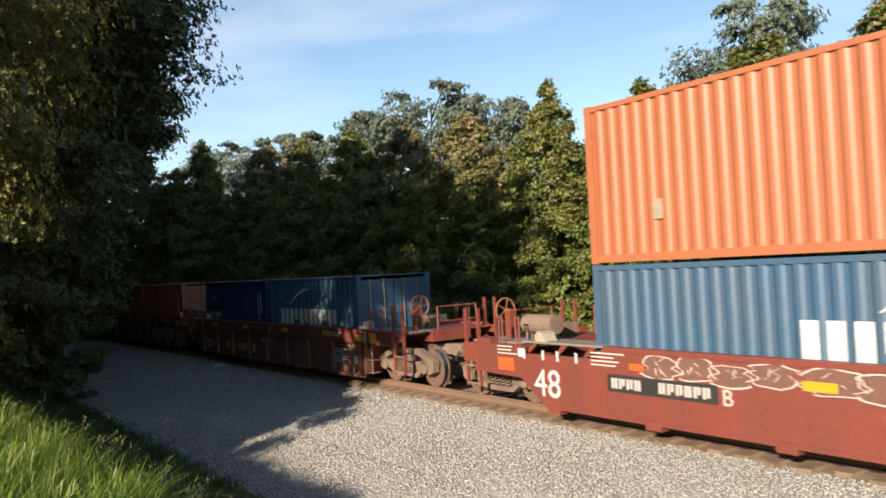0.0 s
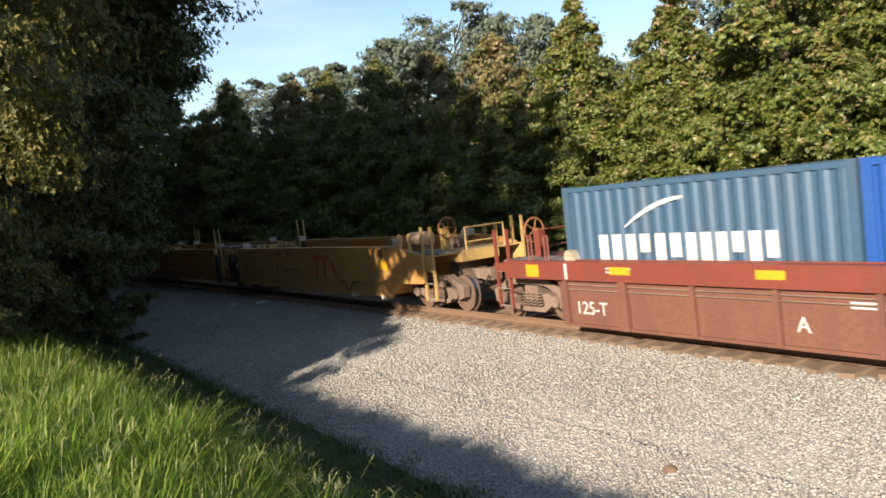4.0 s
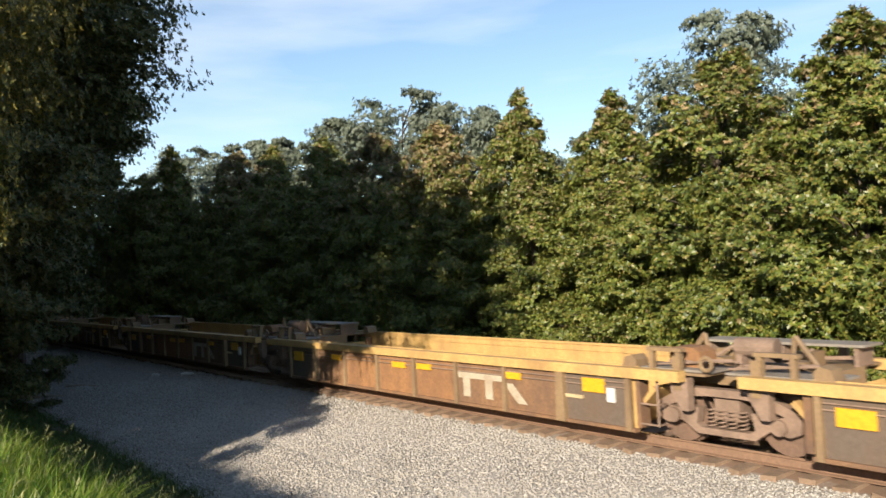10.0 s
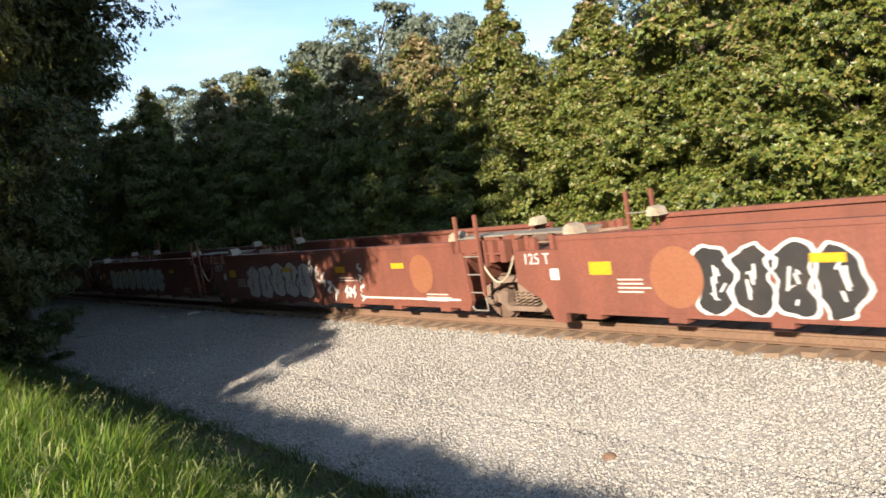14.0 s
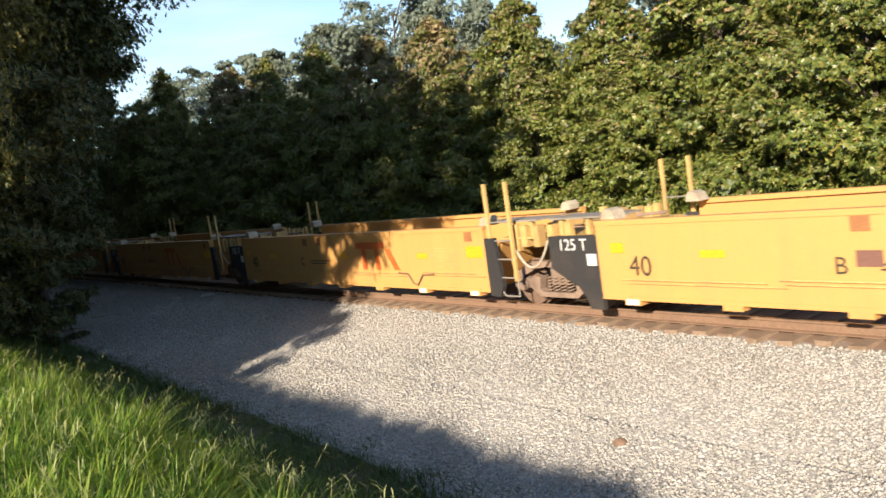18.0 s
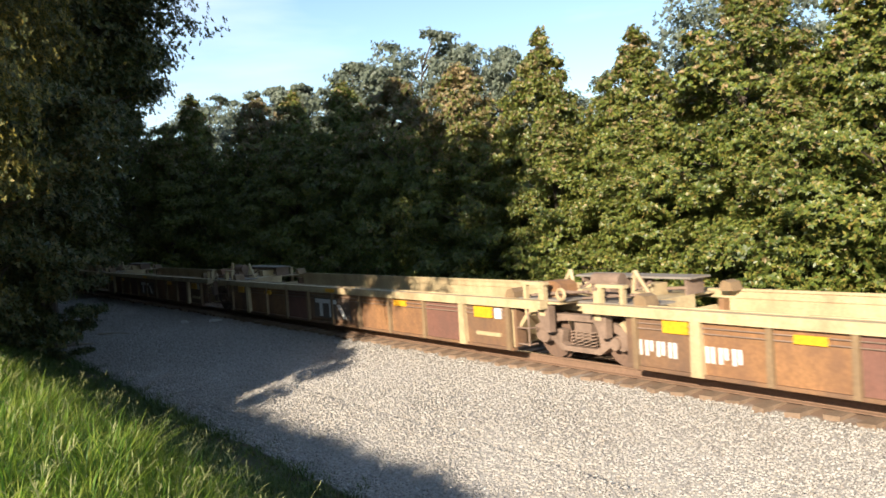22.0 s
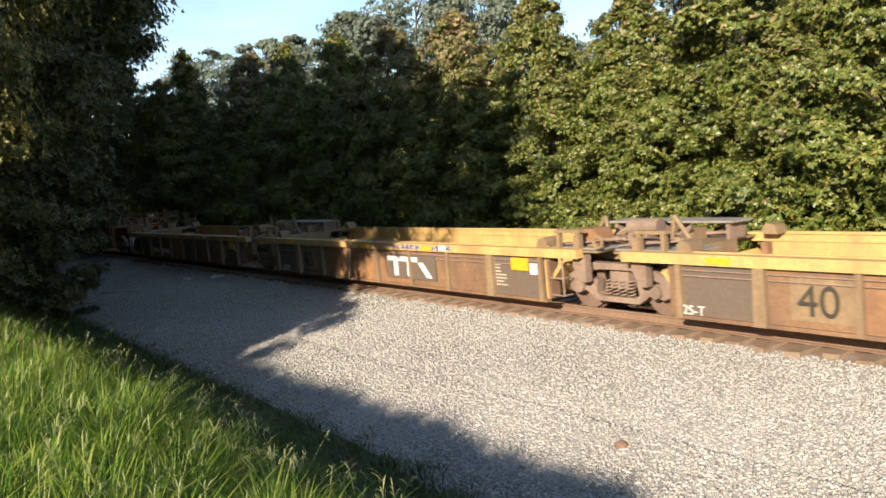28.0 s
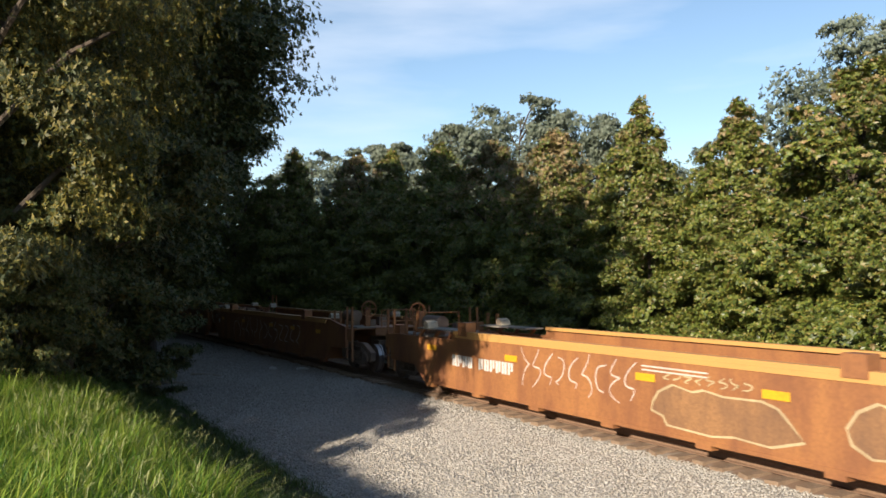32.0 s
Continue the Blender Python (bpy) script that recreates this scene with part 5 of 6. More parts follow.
def arc(parent, x, z, w, h, mat, y):
    """A tapering arc, thin at its lower end."""
    bm = bmesh.new()
    lo, hi = [], []
    for i in range(13):
        t = i / 12
        px, pz, th = x + w * t, z + h * (1 - (1 - t) ** 2), 0.02 + 0.16 * t * (1.15 - t)
        lo.append(bm.verts.new((px + th * 0.4, y, pz - th)))
        hi.append(bm.verts.new((px - th * 0.2, y, pz)))
    for i in range(12):
        bm.faces.new((lo[i], lo[i + 1], hi[i + 1], hi[i]))
    part("swoosh", bm, mat, parent)


load("orange_high", 4.37, 2.852, C40, 2.896, M["c_orange"], "orange corrugated steel shipping container stacked on top", [(-4.6, 0.72, 1, 0.2, 0.34, 0, M["cone"])])
big = load("blue_long", 4.37, TOP_OF_WELL, C40, H20, M["c_blue"], "grey-blue corrugated shipping container with white lettering", [(-2.07, 1.02, 3, 0.66, 0.6, 0.12, SWOOSH), (0.45, 1.02, 3, 0.6, 0.6, 0.12, SWOOSH)])
arc(big, -0.95, 1.75, 1.6, 0.5, SWOOSH, -1.226)
word = load("blue_word", 22.42, TOP_OF_WELL, 6.06, H20, M["c_blue"], "grey-blue short shipping container with white lettering", WORD)
arc(word, -1.4, 1.72, 1.4, 0.5, SWOOSH, -1.226)
navy = load("navy_star", 28.78, TOP_OF_WELL, 6.06, H20, M["c_navy"], "navy blue short shipping container with an orange star mark", [(-2.55, 1.17, 5, 0.2, 0.22, 0.05, SWOOSH)] + CODE)
bm = bmesh.new()
for a in (0.42, -0.42):
    slab(bm, [(-2.0 - 0.45 * math.cos(a), 1.92 - 0.45 * math.sin(a)), (-1.95, 1.87), (-2.0 + 0.5 * math.cos(a), 1.92 + 0.5 * math.sin(a)), (-2.05, 1.97)], -1.232, -1.226 - (0.003 if a > 0 else 0))
part("star_mark", bm, M["reflector"], navy)
load("red_word", 44.4, TOP_OF_WELL, 6.06, H20, M["c_red"], "bright red short shipping container with white lettering", [(-2.6, 1.5, 1, 0.3, 0.3, 0, SWOOSH), (-1.7, 1.12, 1, 0.36, 0.4, 0, SWOOSH), (-0.55, 1.08, 5, 0.3, 0.24, 0.08, SWOOSH), (1.5, 2.1, 5, 0.16, 0.12, 0.05, SWOOSH)])
load("orange_flag", 37.95, TOP_OF_WELL, 6.06, H20, M["c_orange"], "orange-red short shipping container with a small flag mark", [(-1.9, 1.85, 1, 0.42, 0.42, 0, SWOOSH), (-1.85, 1.95, 1, 0.32, 0.26, 0, M["c_navy"])] + CODE)
load("orange_code", 60.1, TOP_OF_WELL, 6.06, H20, M["c_orange"], "orange-red short shipping container with white codes", CODE)
load("orange_tall_mark", 53.95, TOP_OF_WELL, 6.06, H20, M["c_orange"], "orange-red short shipping container with tall white mark", [(-2.0, 1.3 + 0.22 * k, 1, 0.26, 0.16, 0, SWOOSH) for k in range(4)] + CODE)
load("blue_code", 76.15, TOP_OF_WELL, 6.06, H20, M["c_blue"], "grey-blue short shipping container with white stencils", [(-2.6, 1.75, 1, 0.34, 0.3, 0, SWOOSH), (-2.15, 1.75, 3, 0.26, 0.22, 0.04, SWOOSH)] + CODE)
load("blue_word", 70.1, TOP_OF_WELL, 6.06, H20, M["c_blue"], "")
load("blue_word", 92.0, TOP_OF_WELL, 6.06, H20, M["c_blue"], "")
load("bright", 85.88, TOP_OF_WELL, 6.06, H20, M["c_bright"], "bright blue short shipping container with red and white mark", [(-0.6, 1.75, 3, 0.4, 0.25, 0.06, M["c_red"]), (-0.6, 1.35, 4, 0.32, 0.26, 0.06, SWOOSH)] + CODE)


# ---- marks on the cars ----
FLAT, PANEL = -1.5605, -1.4535


def strip(car, x0, x1, z0, z1, mat=None, y=FLAT, name="reflector", label=""):
    depth = 0.042 if y == PANEL else 0.004
    return part(name, boxes((x0, x1, y - depth, y, z0, z1)), mat or M["reflector"], car, label)


def plate(car, x0, x1, z0, z1, n, y=FLAT, gap=(4,), back=None, fore=None):
    """A painted board with plain blocks in place of the car's mark."""
    strip(car, x0, x1, z0, z1, back or M["black"], y, "mark_board")
    h = z1 - z0
    w = (x1 - x0 - 0.2) / n
    over = 0.042 if y == PANEL else 0.004
    bm = bmesh.new()
    for i in range(n):
        if i not in gap:
            strokes(bm, x0 + 0.1 + i * w, w * 0.74, z0 + h * 0.2, h * 0.6, y - over - 0.001, i)
    tagged(part("mark", bm, fore or M["white"], car), kind="stuff")


def small_print(car, x, z, w, lines, mat, y=FLAT):
    bm = bmesh.new()
    for k in range(lines):
        box(bm, x, x + w * random.uniform(0.6, 1), y - 0.003, y, z - k * 0.07, z - k * 0.07 + 0.028)
    tagged(part("small_print", bm, mat, car), kind="stuff")


def blob(cx, cz, w, h, rng, n=22):
    k, ph = rng.integers(4, 8), rng.uniform(0, 6.28)
    pts = []
    for i in range(n):
        a = 2 * math.pi * i / n
        r = 1 + 0.2 * math.sin(k * a + ph) + 0.13 * math.sin((k + 3) * a + 2 * ph)
        ca, sa = math.cos(a), math.sin(a)
        e = (abs(ca) ** 3 + abs(sa) ** 3) ** (-1 / 3)
        pts.append((cx + w / 2 * r * e * ca, cz + h / 2 * e * sa * (1 + 0.08 * math.sin(3 * a + ph))))
    return pts


def graffiti(car, x0, x1, z0, z1, n, fill, line, seed, y=FLAT, width=0.035):
    """A run of swollen, unreadable sprayed forms: fills, outlines and inner strokes."""
    rng = np.random.default_rng(seed)
    w = (x1 - x0) / n
    root = None
    for i in range(n):
        pts = blob(x0 + (i + 0.5) * w, (z0 + z1) / 2 + rng.normal(0, 0.03), w * 1.12, (z1 - z0) * rng.uniform(0.85, 1.0), rng, 34)
        if fill:
            bm = bmesh.new()
            bm.faces.new([bm.verts.new((px, y - 0.001 - 0.0006 * i, pz)) for px, pz in pts])
            root = part("sprayed_fill", bm, fill, car, "faded spray paint")
        bm = bmesh.new()
        cx, cz = x0 + (i + 0.5) * w, (z0 + z1) / 2
        yy = y - 0.002 - 0.0006 * (i + 1)
        a = [bm.verts.new((px, yy, pz)) for px, pz in pts]
        b = [bm.verts.new((px + (cx - px) * width * 2.2 / w, yy, pz + (cz - pz) * width * 2.2 / (z1 - z0))) for px, pz in pts]
        for k in range(len(pts)):
            bm.faces.new((a[k], a[k - 1], b[k - 1], b[k]))
        for _ in range(5):
            sx, sz, dx, dz = cx + rng.uniform(-0.22, 0.12) * w, cz + rng.uniform(-0.25, 0.2) * (z1 - z0), rng.uniform(-0.1, 0.2) * w, rng.uniform(-0.3, 0.3) * (z1 - z0)
            q = [bm.verts.new((sx, yy - 0.001, sz)), bm.verts.new((sx + width, yy - 0.001, sz)), bm.verts.new((sx + dx + width, yy - 0.001, sz + dz)), bm.verts.new((sx + dx, yy - 0.001, sz + dz))]
            bm.faces.new(q)
        part("sprayed_line", bm, line, car)


def scrawl(car, x0, x1, z0, z1, n, mat, seed, width=0.03, y=FLAT, slope=0.0):
    """Unreadable sprayed writing: n looping strokes side by side; slope lowers them one by one."""
    rng = np.random.default_rng(seed)
    w, h = (x1 - x0) / n, z1 - z0
    bm = bmesh.new()
    for i in range(n):
        cx, cz = x0 + (i + 0.5) * w, (z0 + z1) / 2 - slope * i
        k, ph, turns = rng.uniform(0.9, 1.6), rng.uniform(0, 6.28), rng.uniform(0.7, 1.3)
        pts = []
        for j in range(15):
            u = j / 14
            pts.append(Vector((cx + w * 0.42 * math.sin(6.28 * turns * u * k + ph) * (0.6 + 0.4 * u), 0, cz + h * (0.48 - 0.96 * u) * (1 if i % 2 else -1) + h * 0.1 * math.sin(9 * u + ph))))
        yy = y - 0.002 - 0.0004 * (i % 5)
        side = []
        for j, p in enumerate(pts):
            d = (pts[min(j + 1, 14)] - pts[max(j - 1, 0)]).normalized()
            q = Vector((-d.z, 0, d.x)) * width * (0.4 + 0.35 * math.sin(3.14 * j / 14))
            side.append((bm.verts.new((p.x + q.x, yy, p.z + q.z)), bm.verts.new((p.x - q.x, yy, p.z - q.z))))
        for a, b in zip(side, side[1:]):
            bm.faces.new((a[0], b[0], b[1], a[1]))
    tagged(part("sprayed_line", bm, mat, car), kind="stuff")


def outlined(car, pts, fill, line, y=FLAT, width=0.035):
    """A buffed patch with a sprayed outline through pts (x, z)."""
    cx, cz = sum(p[0] for p in pts) / len(pts), sum(p[1] for p in pts) / len(pts)
    bm = bmesh.new()
    bm.faces.new([bm.verts.new((x, y - 0.001, z)) for x, z in pts])
    part("sprayed_fill", bm, fill, car, "faded spray paint")
    bm = bmesh.new()
    a = [bm.verts.new((x, y - 0.003, z)) for x, z in pts]
    b = [bm.verts.new((x + width * (1 if x < cx else -1), y - 0.003, z + width * (1 if z < cz else -1))) for x, z in pts]
    for k in range(len(pts)):
        bm.faces.new((a[k], a[k - 1], b[k - 1], b[k]))
    part("sprayed_line", bm, line, car)


def big_mark(car, x0, z0, mat, y=FLAT, w=2.0, h=0.7):
    """The owner's mark as plain shapes: a bar on two posts and a leaning block."""
    bm = bmesh.new()
    box(bm, x0, x0 + w * 0.68, y - 0.004, y, z0 + h * 0.76, z0 + h)
    for q in (0.13, 0.44):
        box(bm, x0 + w * q, x0 + w * (q + 0.1), y - 0.004, y, z0, z0 + h * 0.755)
    slab(bm, [(x0 + w * 0.86, z0), (x0 + w * 0.98, z0), (x0 + w * 0.80, z0 + h * 0.74), (x0 + w * 0.68, z0 + h * 0.74)], y - 0.004, y)
    part("owner_mark", bm, mat, car, "large plain mark in faded paint")


def car_at(joint):
    return UNITS[joint][0]


PATCH = M["rust_red"]
yellow_units = [(100, "B", 1.1), (116, "C", 1.1), (132, "D", 1.1), (148, "E", 1.1), (368, "B", None), (384, "C", 1.15), (400, "D", 1.1), (415, "E", -2.55)]
for joint, letter, logo in yellow_units:
    car, P = UNITS[joint]
    letters(car, "40", -5.62, 0.80, 0.48, M["dark_mark"])
    letters(car, letter, -2.1 if logo != -2.55 else 2.5, 0.88, 0.34, M["dark_mark"])
    if logo is not None:
        big_mark(car, logo, 0.80, M["orange_mark"])
    strip(car, 3.9, 4.3, 1.08, 1.21)
    strip(car, -4.2, -3.75, 1.10, 1.22)
    strip(car, 0.2, 0.62, 1.10, 1.22)
    strip(car, 5.75, 6.3, 1.10, 1.35)
    strip(car, -6.0, -5.7, 1.18, 1.36)
    for x in (-1.84, -1.02, 5.75):
        strip(car, x, x + 0.26, 1.45, 1.655, PATCH, name="patch")
    small_print(car, -1.5, 1.0, 1.5, 2, M["dark_mark"])
    small_print(car, 4.6, 1.3, 0.9, 7, M["tan"])
    bm = bmesh.new()
    back = 2.25 if logo == -2.55 else 0.0
    for p, q in (((3.05, 0.74), (3.45, 0.72)), ((3.45, 0.72), (3.62, 0.5)), ((3.62, 0.5), (3.8, 0.46)), ((3.8, 0.46), (4.05, 0.7)), ((4.05, 0.7), (4.5, 0.72))):
        rod(bm, (p[0] - back, -1.585, p[1]), (q[0] - back, -1.585, q[1]), 0.02, 6)
    part("brake_hose", bm, M["panel_brown"], car)
for joint in (163, 431):
    car, P = UNITS[joint]
    letters(car, "40", -5.72, 0.82, 0.48, M["dark_mark"])
    plate(car, -3.22, 0.07, 0.80, 1.29, 11)
    letters(car, "A", 0.72, 0.92, 0.34, M["dark_mark"])
    for x in (-3.0, -2.05, 5.7):
        strip(car, x, x + 0.26, 1.45, 1.655, PATCH, name="patch")
    strip(car, -7.2, -6.7, 1.05, 1.40)
    strip(car, -3.6, -3.25, 1.12, 1.26)
    strip(car, 0.15, 0.6, 1.16, 1.28)
    small_print(car, -6.5, 1.4, 1.6, 2, M["tan"])
    small_print(car, 4.6, 1.3, 0.9, 7, M["tan"])
strip(car_at(368), -1.8, -1.45, 0.98, 1.2, M["panel_maroon"], name="sprayed_mark")

for joint, letter in ((17, "B"), (33, "C"), (49, "D"), (65, "E"), (81, "A")):
    car, P = UNITS[joint]
    e = P / 2
    letters(car, "125-T", -e + 1.92, 0.36, 0.36, M["white"], PANEL)
    letters(car, letter, -1.25, 0.38, 0.34, M["white"], PANEL - 0.0)
    for x in (-4.9, -1.8, 1.49, 4.3):
        strip(car, x, x + 0.5, 1.17, 1.31, y=-1.5635)
    strip(car, e - 1.7, e - 1.28, 1.10, 1.26, y=-1.5635)
    strip(car, e - 0.92, e - 0.6, 1.08, 1.33, y=-1.5635)
    strip(car, -e + 0.6, -e + 1.0, 1.08, 1.33, y=-1.5635)
    strip(car, -e + 1.8, -e + 1.87, 1.05, 1.36, M["white"], -1.5635, "white_bar")
    strip(car, e - 1.2, e - 1.13, 1.05, 1.36, M["white"], -1.5635, "white_bar")
    strip(car, 0.5, 0.57, 1.1, 1.36, M["white"], -1.5635, "white_bar")
    strip(car, 6.0, 6.22, 0.45, 0.68, M["white"], PANEL, "stencil_square")
    small_print(car, -5.0, 1.27, 0.7, 2, M["white"], -1.5635)
    small_print(car, 4.85, 1.25, 0.7, 2, M["white"], -1.5635)
    small_print(car, 4.85, 0.80, 0.75, 6, M["white"], PANEL)
    small_print(car, -0.4, 0.85, 1.1, 2, M["white"], PANEL)
for joint, x in ((49, 2.2), (33, 2.2), (81, 2.2)):
    car = car_at(joint)
    bars(car, "owner_mark", x, 0.45, 4, 0.46, 0.34, 0.1, M["tan"], PANEL, "faded yellow mark")
    strip(car, x - 0.05, x + 2.3, 0.33, 0.37, M["tan"], PANEL, "mark_line")
bars(car_at(17), "owner_mark", -3.85, 0.38, 9, 0.17, 0.26, 0.06, M["tan"], PANEL, "faded yellow mark", skip=(4,))

car = car_at(-5)
letters(car, "48", -7.55, 0.36, 0.75, M["white"])
plate(car, -5.62, -3.35, 0.62, 0.92, 12, gap=(4, 5), fore=M["graffiti"])
letters(car, "B", -3.28, 0.62, 0.36, M["graffiti"])
graffiti(car, -4.75, -2.1, 0.92, 1.33, 4, M["panel_maroon"], M["graffiti"], 5, width=0.02)
graffiti(car, -1.9, 0.4, 0.86, 1.3, 3, M["panel_maroon"], M["graffiti"], 6, width=0.02)
strip(car, -1.96, -1.46, 0.97, 1.11, y=FLAT - 0.006)
strip(car, -8.65, -8.15, 0.78, 1.04, M["orange_mark"])
strip(car, -5.1, -4.78, 1.02, 1.14, M["orange_mark"])
small_print(car, -8.65, 1.25, 0.6, 3, M["graffiti"])
small_print(car, -6.0, 1.26, 0.8, 4, M["graffiti"])
for x in (-7.85, -7.3, -6.9, -6.4):
    strip(car, x, x + 0.06, 1.05, 1.24, M["white"], name="white_bar")
strip(car, -8.0, -7.8, 1.08, 1.25, M["white"], name="stencil_square")

for joint in (183, 199, 214, 230, 246):
    car, P = UNITS[joint]
    strip(car, -5.9, -5.38, 0.68, 0.93, y=PANEL)
    strip(car, -3.75, -3.28, 0.82, 0.95, y=PANEL)
    strip(car, -0.85, -0.32, 0.80, 0.93, y=PANEL)
    strip(car, 0.15, 0.68, 0.82, 0.95, y=PANEL)
    strip(car, 3.1, 3.6, 0.83, 0.96, y=PANEL)
    strip(car, 5.2, 5.7, 0.76, 1.0, y=PANEL)
    strip(car, 5.76, 5.92, 0.62, 0.86, M["white"], PANEL, "white_bar")
    strip(car, 4.6, 5.2, 0.62, 0.68, M["cream"], PANEL, "faded_line")
for joint, x in ((199, -2.6), (214, 1.5), (230, 1.4), (246, 1.4)):
    big_mark(car_at(joint), x, 0.36, M["cone"], PANEL - 0.01, 2.3, 0.5)
strip(car_at(183), -4.05, -2.9, 0.42, 0.66, M["panel_grey"], PANEL, "mark_ground")
bars(car_at(183), "owner_mark", -2.8, 0.44, 5, 0.13, 0.24, 0.05, M["panel_grey"], PANEL)

car = car_at(265)
plate(car, -4.42, -1.88, 0.38, 0.68, 12, y=PANEL - 0.046, gap=(4, 5), back=M["black"])
for k in range(10):
    x = -6.1 + 1.3 * k
    part("bottom_pad", boxes((x, x + 0.36, -1.49, -1.37, 0.10, 0.208)), M["yellow"], car)
for x in (-4.9, -1.2, 1.9, 4.4):
    strip(car, x, x + 0.5, 0.98, 1.08, y=-1.5635)
strip(car, -6.9, -6.3, 0.98, 1.1, y=-1.5635)

for joint in (541, 558, 575, 590, 605):
    car, P = UNITS[joint]
    spot = {605: 0.77, 575: -3.4}.get(joint, -3.95)
    strip(car, spot - 0.48, spot + 0.48, 0.33, 0.95, M["rib_tan"], PANEL + 0.002, "stencil_ground")
    letters(car, "40", spot - 0.36, 0.42, 0.64, M["dark_mark"], PANEL - 0.043)
    if joint != 605:
        letters(car, "125-T", -5.85, 0.25, 0.22, M["white"], PANEL - 0.042)
    strip(car, 5.35, 5.85, 0.77, 1.02, y=PANEL)
    strip(car, 5.92, 6.12, 0.7, 0.92, M["white"], PANEL, "white_bar")
    small_print(car, 4.6, 0.84, 0.55, 7, M["cone"], PANEL)
    for x in (-5.2, -0.6, 2.2):
        strip(car, x, x + 0.45, 1.10, 1.2, M["reflector"], -1.5635)
    strip(car, 2.95, 3.2, 1.10, 1.22, M["white"], -1.5635, "white_bar")
bars(car_at(605), "owner_mark", -4.3, 0.36, 10, 0.16, 0.22, 0.08, M["white"], PANEL, "white stencilled mark", skip=(4,))
for joint, x in ((558, -0.2), (575, -0.3), (590, 0.58)):
    strip(car_at(joint), x - 0.1, x + 2.05, 0.36, 0.95, M["panel_grey"], PANEL, "mark_ground")
    big_mark(car_at(joint), x, 0.42, M["white"], PANEL - 0.043, 1.95, 0.48)
scrawl(car_at(590), 0.9, 3.4, 1.10, 1.21, 12, M["c_bright"], 12, 0.025, -1.5635)

for joint in (450, 466, 485, 503, 522):
    car, P = UNITS[joint]
    e = P / 2
    strip(car, e - 2.75, e - 2.15, 0.80, 1.03, y=PANEL)
    strip(car, e - 2.05, e - 1.85, 0.80, 1.02, M["white"], PANEL, "white_bar")
    strip(car, e - 6.0, e - 5.45, 0.88, 1.02, y=PANEL)
    strip(car, -e + 2.3, -e + 2.8, 0.84, 1.05, y=PANEL)
    strip(car, -e + 4.6, -e + 5.1, 0.86, 0.99, y=PANEL)
    strip(car, -0.2, 0.35, 1.1, 1.2, M["reflector"], -1.5635)
    strip(car, e - 2.7, e - 1.9, 0.42, 0.50, M["cream"], PANEL, "faded_line")
for joint, x in ((466, -1.0), (485, -0.9), (503, -0.75)):
    strip(car_at(joint), x - 0.08, x + 1.98, 0.34, 0.92, M["panel_grey"], PANEL, "mark_ground")
    big_mark(car_at(joint), x, 0.38, M["white"], PANEL - 0.043, 1.9, 0.5)
scrawl(car_at(522), 2.7, 3.9, 0.32, 0.8, 3, M["dark_mark"], 51, 0.05, PANEL - 0.002)
scrawl(car_at(522), -1.9, -1.2, 0.35, 0.85, 3, M["dark_mark"], 52, 0.03, PANEL - 0.002)
part("stencil_frame", boxes((0.5, 1.05, PANEL - 0.006, PANEL, 0.40, 0.43), (0.5, 1.05, PANEL - 0.006, PANEL, 0.67, 0.70), (0.5, 0.53, PANEL - 0.006, PANEL, 0.431, 0.669), (1.02, 1.05, PANEL - 0.006, PANEL, 0.431, 0.669)), M["cone"], car_at(522))
bars(car_at(450), "owner_mark", -6.3, 0.42, 9, 0.17, 0.26, 0.07, M["white"], PANEL, "white stencilled mark", skip=(4,))
bars(car_at(522), "owner_mark", -5.9, 0.40, 9, 0.17, 0.26, 0.07, M["white"], PANEL, "white stencilled mark", skip=(4,))

BR = [285, 302, 317, 333, 349]
for joint in BR:
    car, P = UNITS[joint]
    strip(car, 1.16, 1.65, 1.15, 1.31)
    strip(car, 3.82, 4.34, 1.23, 1.36)
    if joint != 349:
        strip(car, -5.9, -5.4, 1.05, 1.28)
    strip(car, -1.9, -1.4, 1.2, 1.33, y=FLAT - 0.006)
    small_print(car, -5.3, 0.95, 0.8, 4, M["graffiti"])
    small_print(car, 5.1, 0.62, 0.9, 3, M["graffiti"])
    small_print(car, 1.3, 1.0, 0.9, 2, M["graffiti"])
car = car_at(285)
graffiti(car, -3.75, -1.2, 0.36, 1.55, 4, M["black"], M["white"], 21, width=0.05)
letters(car, "A", 1.81, 0.95, 0.36, M["white"])
bars(car, "owner_mark", 2.77, 0.98, 10, 0.2, 0.28, 0.07, M["tan"], FLAT, "faded mark", skip=(4,))
strip(car, 6.6, 7.55, 1.22, 1.36)
part("sun_face", boxed_rod((-4.1, -1.566, 1.0), (-4.1, -1.5605, 1.0), 0.5, 28), M["faded_orange"], car, "faded orange painted disc")
car = car_at(302)
part("sun_face", boxed_rod((5.0, -1.566, 1.1), (5.0, -1.5605, 1.1), 0.44, 28), M["faded_orange"], car, "faded orange painted disc")
graffiti(car, -4.5, -0.2, 0.32, 1.5, 5, M["graffiti"], M["black"], 22, width=0.035)
scrawl(car, -0.3, 1.2, 1.1, 1.5, 5, M["white"], 61, 0.07, slope=0.17)
scrawl(car, 1.5, 2.05, 0.5, 0.8, 3, M["white"], 62, 0.06)
for k in range(4):
    scrawl(car, 2.25, 2.5, 1.16 - 0.25 * k, 1.36 - 0.25 * k, 1, M["white"], 63 + k, 0.05)
strip(car, 2.45, 6.3, 0.5, 0.545, M["white"], name="sprayed_line")
graffiti(car_at(317), -4.5, 3.0, 0.45, 1.5, 8, M["white"], M["panel_brown"], 23, width=0.04)
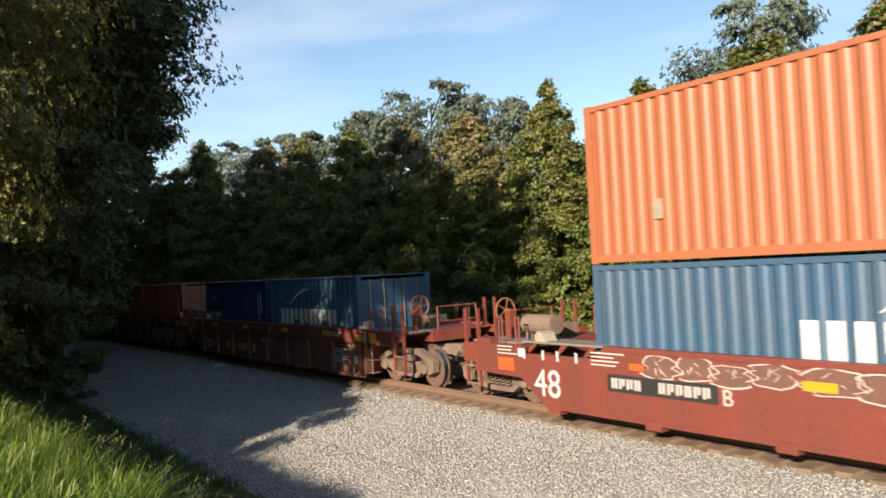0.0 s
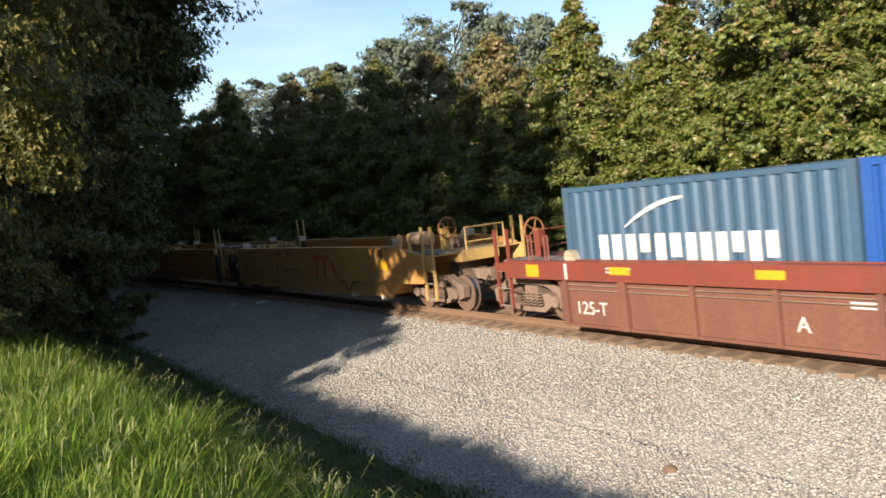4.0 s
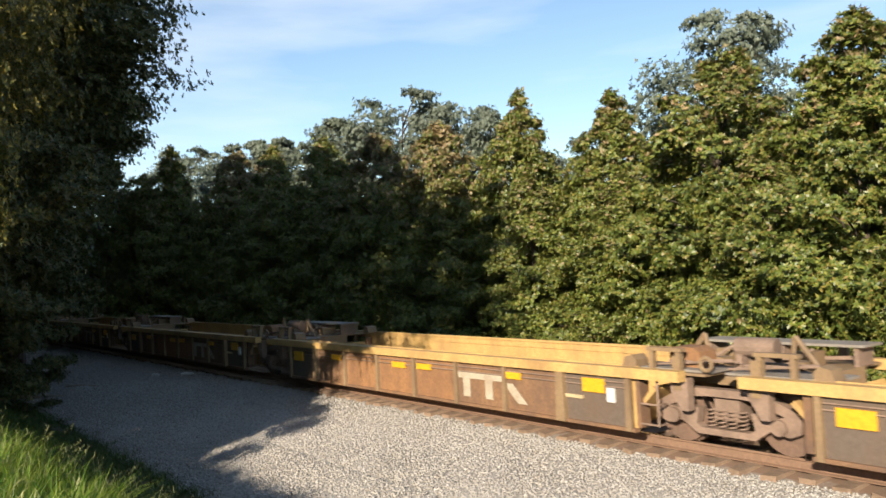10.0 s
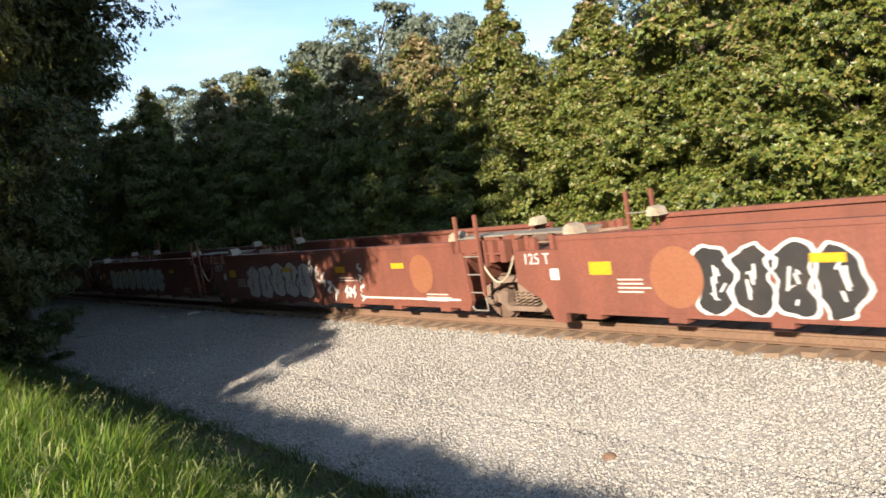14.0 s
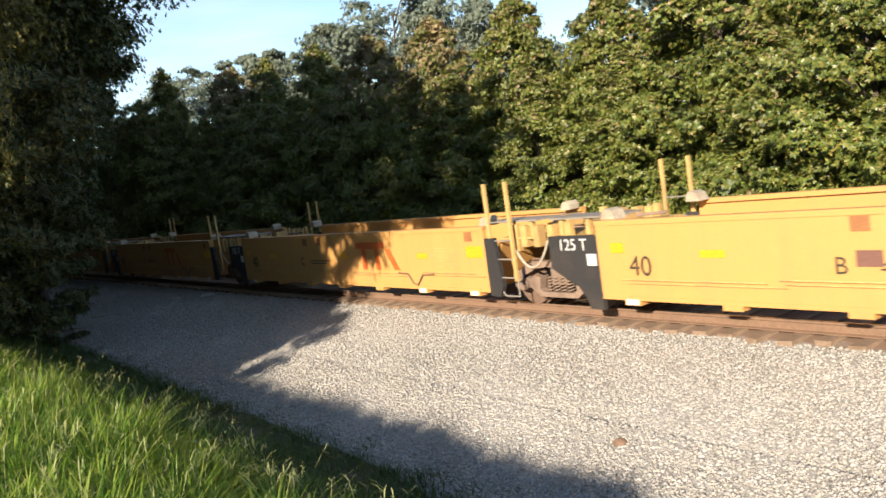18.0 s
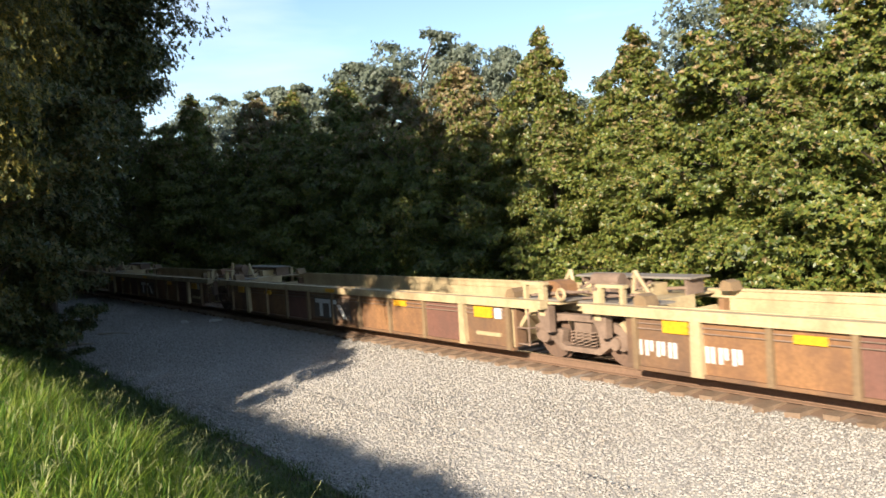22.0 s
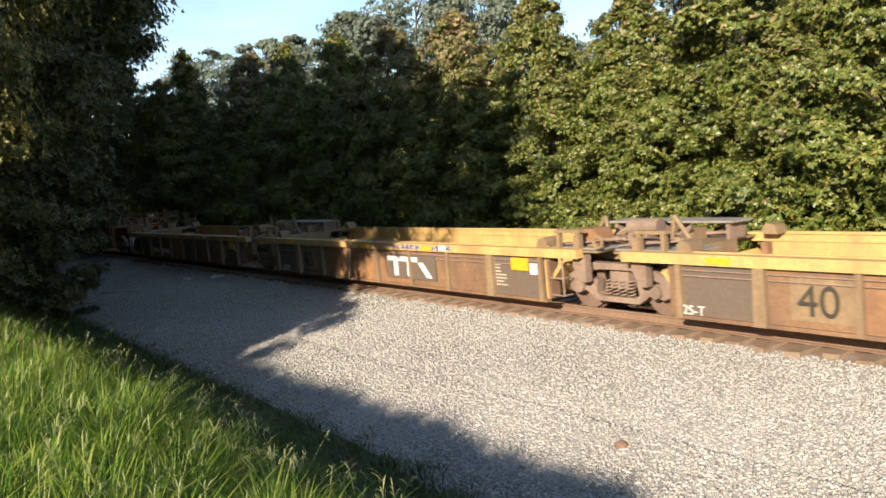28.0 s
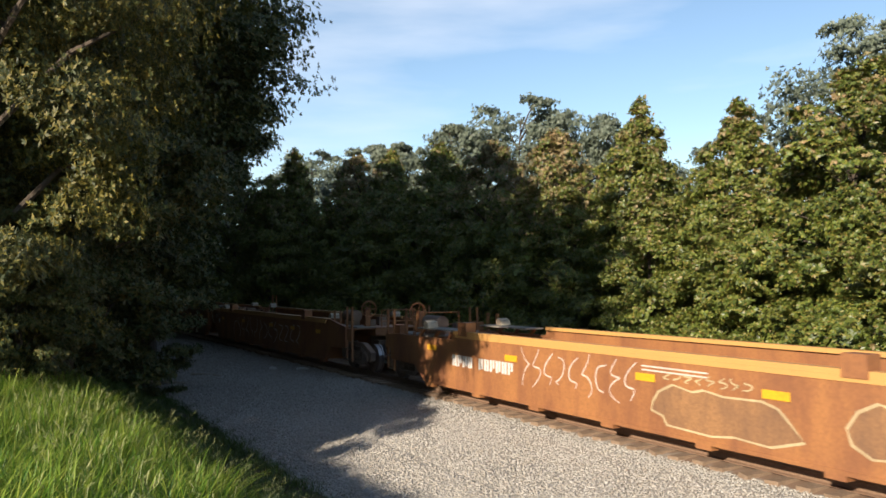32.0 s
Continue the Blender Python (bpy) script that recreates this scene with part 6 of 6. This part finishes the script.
graffiti(car_at(333), -4.0, 4.5, 0.5, 1.4, 8, None, M["graffiti"], 24, width=0.03)
car = car_at(349)
strip(car, -3.4, -2.95, 0.82, 1.22, M["c_red"], name="paint_patch", label="fresh red paint over old graffiti")
strip(car, -1.95, -1.36, 0.80, 1.52, M["c_red"], name="paint_patch")
bars(car, "owner_mark", -4.37, 0.88, 11, 0.2, 0.28, 0.03, M["white"], FLAT - 0.005, "white stencilled mark", skip=(4,))
scrawl(car, -5.2, -3.8, 1.15, 1.45, 7, M["graffiti"], 25, 0.035)
scrawl(car, -5.5, -4.9, 0.8, 1.1, 4, M["graffiti"], 29, 0.03)
graffiti(car, -3.4, -2.0, 1.2, 1.6, 2, None, M["graffiti"], 26, width=0.03)
graffiti(car, -1.2, 1.0, 0.5, 1.6, 3, None, M["graffiti"], 27, width=0.03)
graffiti(car, 2.0, 5.5, 0.6, 1.5, 5, None, M["graffiti"], 28, width=0.03)
strip(car, -6.74, -5.7, 0.98, 1.12)

OR = [625, 646, 665, 688, 706, 726]
for joint in OR:
    car, P = UNITS[joint]
    for x in (-7.2, -3.4, 0.95, 3.75, 6.6):
        strip(car, x, x + 0.5, 1.14, 1.28, y=FLAT - 0.012)
    part("top_casting", boxes((5.1, 5.5, -1.6, -1.3, 1.6, 1.94)), M["rust_red"], car)
    part("top_casting", boxes((-5.5, -5.1, -1.6, -1.3, 1.6, 1.94)), M["rust_red"], car)
car = car_at(625)
graffiti(car, -3.86, -0.25, 0.42, 1.6, 4, None, M["white"], 31, width=0.075)
scrawl(car, 0.25, 1.25, 0.72, 1.4, 3, M["graffiti"], 32, 0.07)
scrawl(car, -7.6, -5.2, 1.0, 1.4, 6, M["graffiti"], 34, 0.03)
plate(car, 2.5, 5.28, 0.74, 1.0, 11, back=M["panel_grey"])
car = car_at(646)
graffiti(car, -7.0, 7.6, 0.28, 1.5, 9, M["silver"], M["panel_grey"], 33, width=0.05)
graffiti(car, -8.5, -6.6, 0.3, 1.35, 3, M["teal"], M["dark_mark"], 35, y=FLAT - 0.012)
graffiti(car, 5.9, 8.0, 0.25, 1.0, 2, M["teal"], M["dark_mark"], 36, y=FLAT - 0.012)
strip(car, -1.7, 1.1, 0.36, 1.5, M["yellow"], FLAT - 0.014, "sprayed_panel", "yellow panel left between silver forms")
big_mark(car, -1.2, 0.6, M["orange_mark"], FLAT - 0.02, 2.0, 0.7)
car = car_at(665)
bars(car, "owner_mark", -5.84, 0.82, 11, 0.2, 0.28, 0.055, M["white"], FLAT, "white stencilled mark", skip=(4,))
scrawl(car, -2.8, 1.0, 0.7, 1.45, 9, M["graffiti"], 37, 0.022)
scrawl(car, 1.6, 3.6, 1.2, 1.36, 8, M["cream"], 38, 0.02)
outlined(car, [(1.32, 0.62), (1.6, 0.55), (1.7, 0.40), (2.7, 0.36), (3.2, 0.42), (3.9, 0.38), (4.5, 0.55), (4.2, 0.88), (4.05, 1.02), (3.75, 1.1), (3.0, 1.08), (2.55, 1.14), (2.3, 1.08), (1.85, 1.16), (1.5, 1.0), (1.35, 0.8)], M["panel_rust"], M["cream"])
outlined(car, [(5.13, 0.9), (5.2, 0.65), (5.5, 0.5), (6.0, 0.55), (6.5, 0.5), (6.9, 0.6), (7.05, 0.85), (6.9, 1.15), (6.5, 1.25), (6.1, 1.2), (5.6, 1.3), (5.3, 1.15)], M["panel_rust"], M["cream"])
small_print(car, 1.1, 1.4, 1.6, 2, M["graffiti"])
for joint in (688, 706):
    scrawl(car_at(joint), -5.0, 5.0, 0.5, 1.4, 14, M["graffiti"], joint, 0.04)


def motions():
    turn = SPEED / 0.46  # radians a second
    for ob, s, z in MOVING:
        walk(ob, [(t, pose(SPEED * t - s, TRACK_Y, z)) for t in (0, 8, 16, 24, 32)])
        for tr in ob.children:
            for w in tr.children:
                if not w.name.startswith("wheelset"):
                    continue
                x, y, zz = w.location
                # the wheels turn while they roll past the camera
                first, last = (max(0, min(960, round(30 * (s - x + d) / SPEED))) for d in (-24, 1))
                spin = [(k / 30, pose(x, y, zz, 0, math.degrees(turn * (k - first) / 30), 0)) for k in range(first, last + 1)]
                spin = [(0, spin[0][1])] * (first > 0) + spin + [(32, spin[-1][1])] * (last < 960)
                if len(spin) > 1:
                    walk(w, spin)


motions()
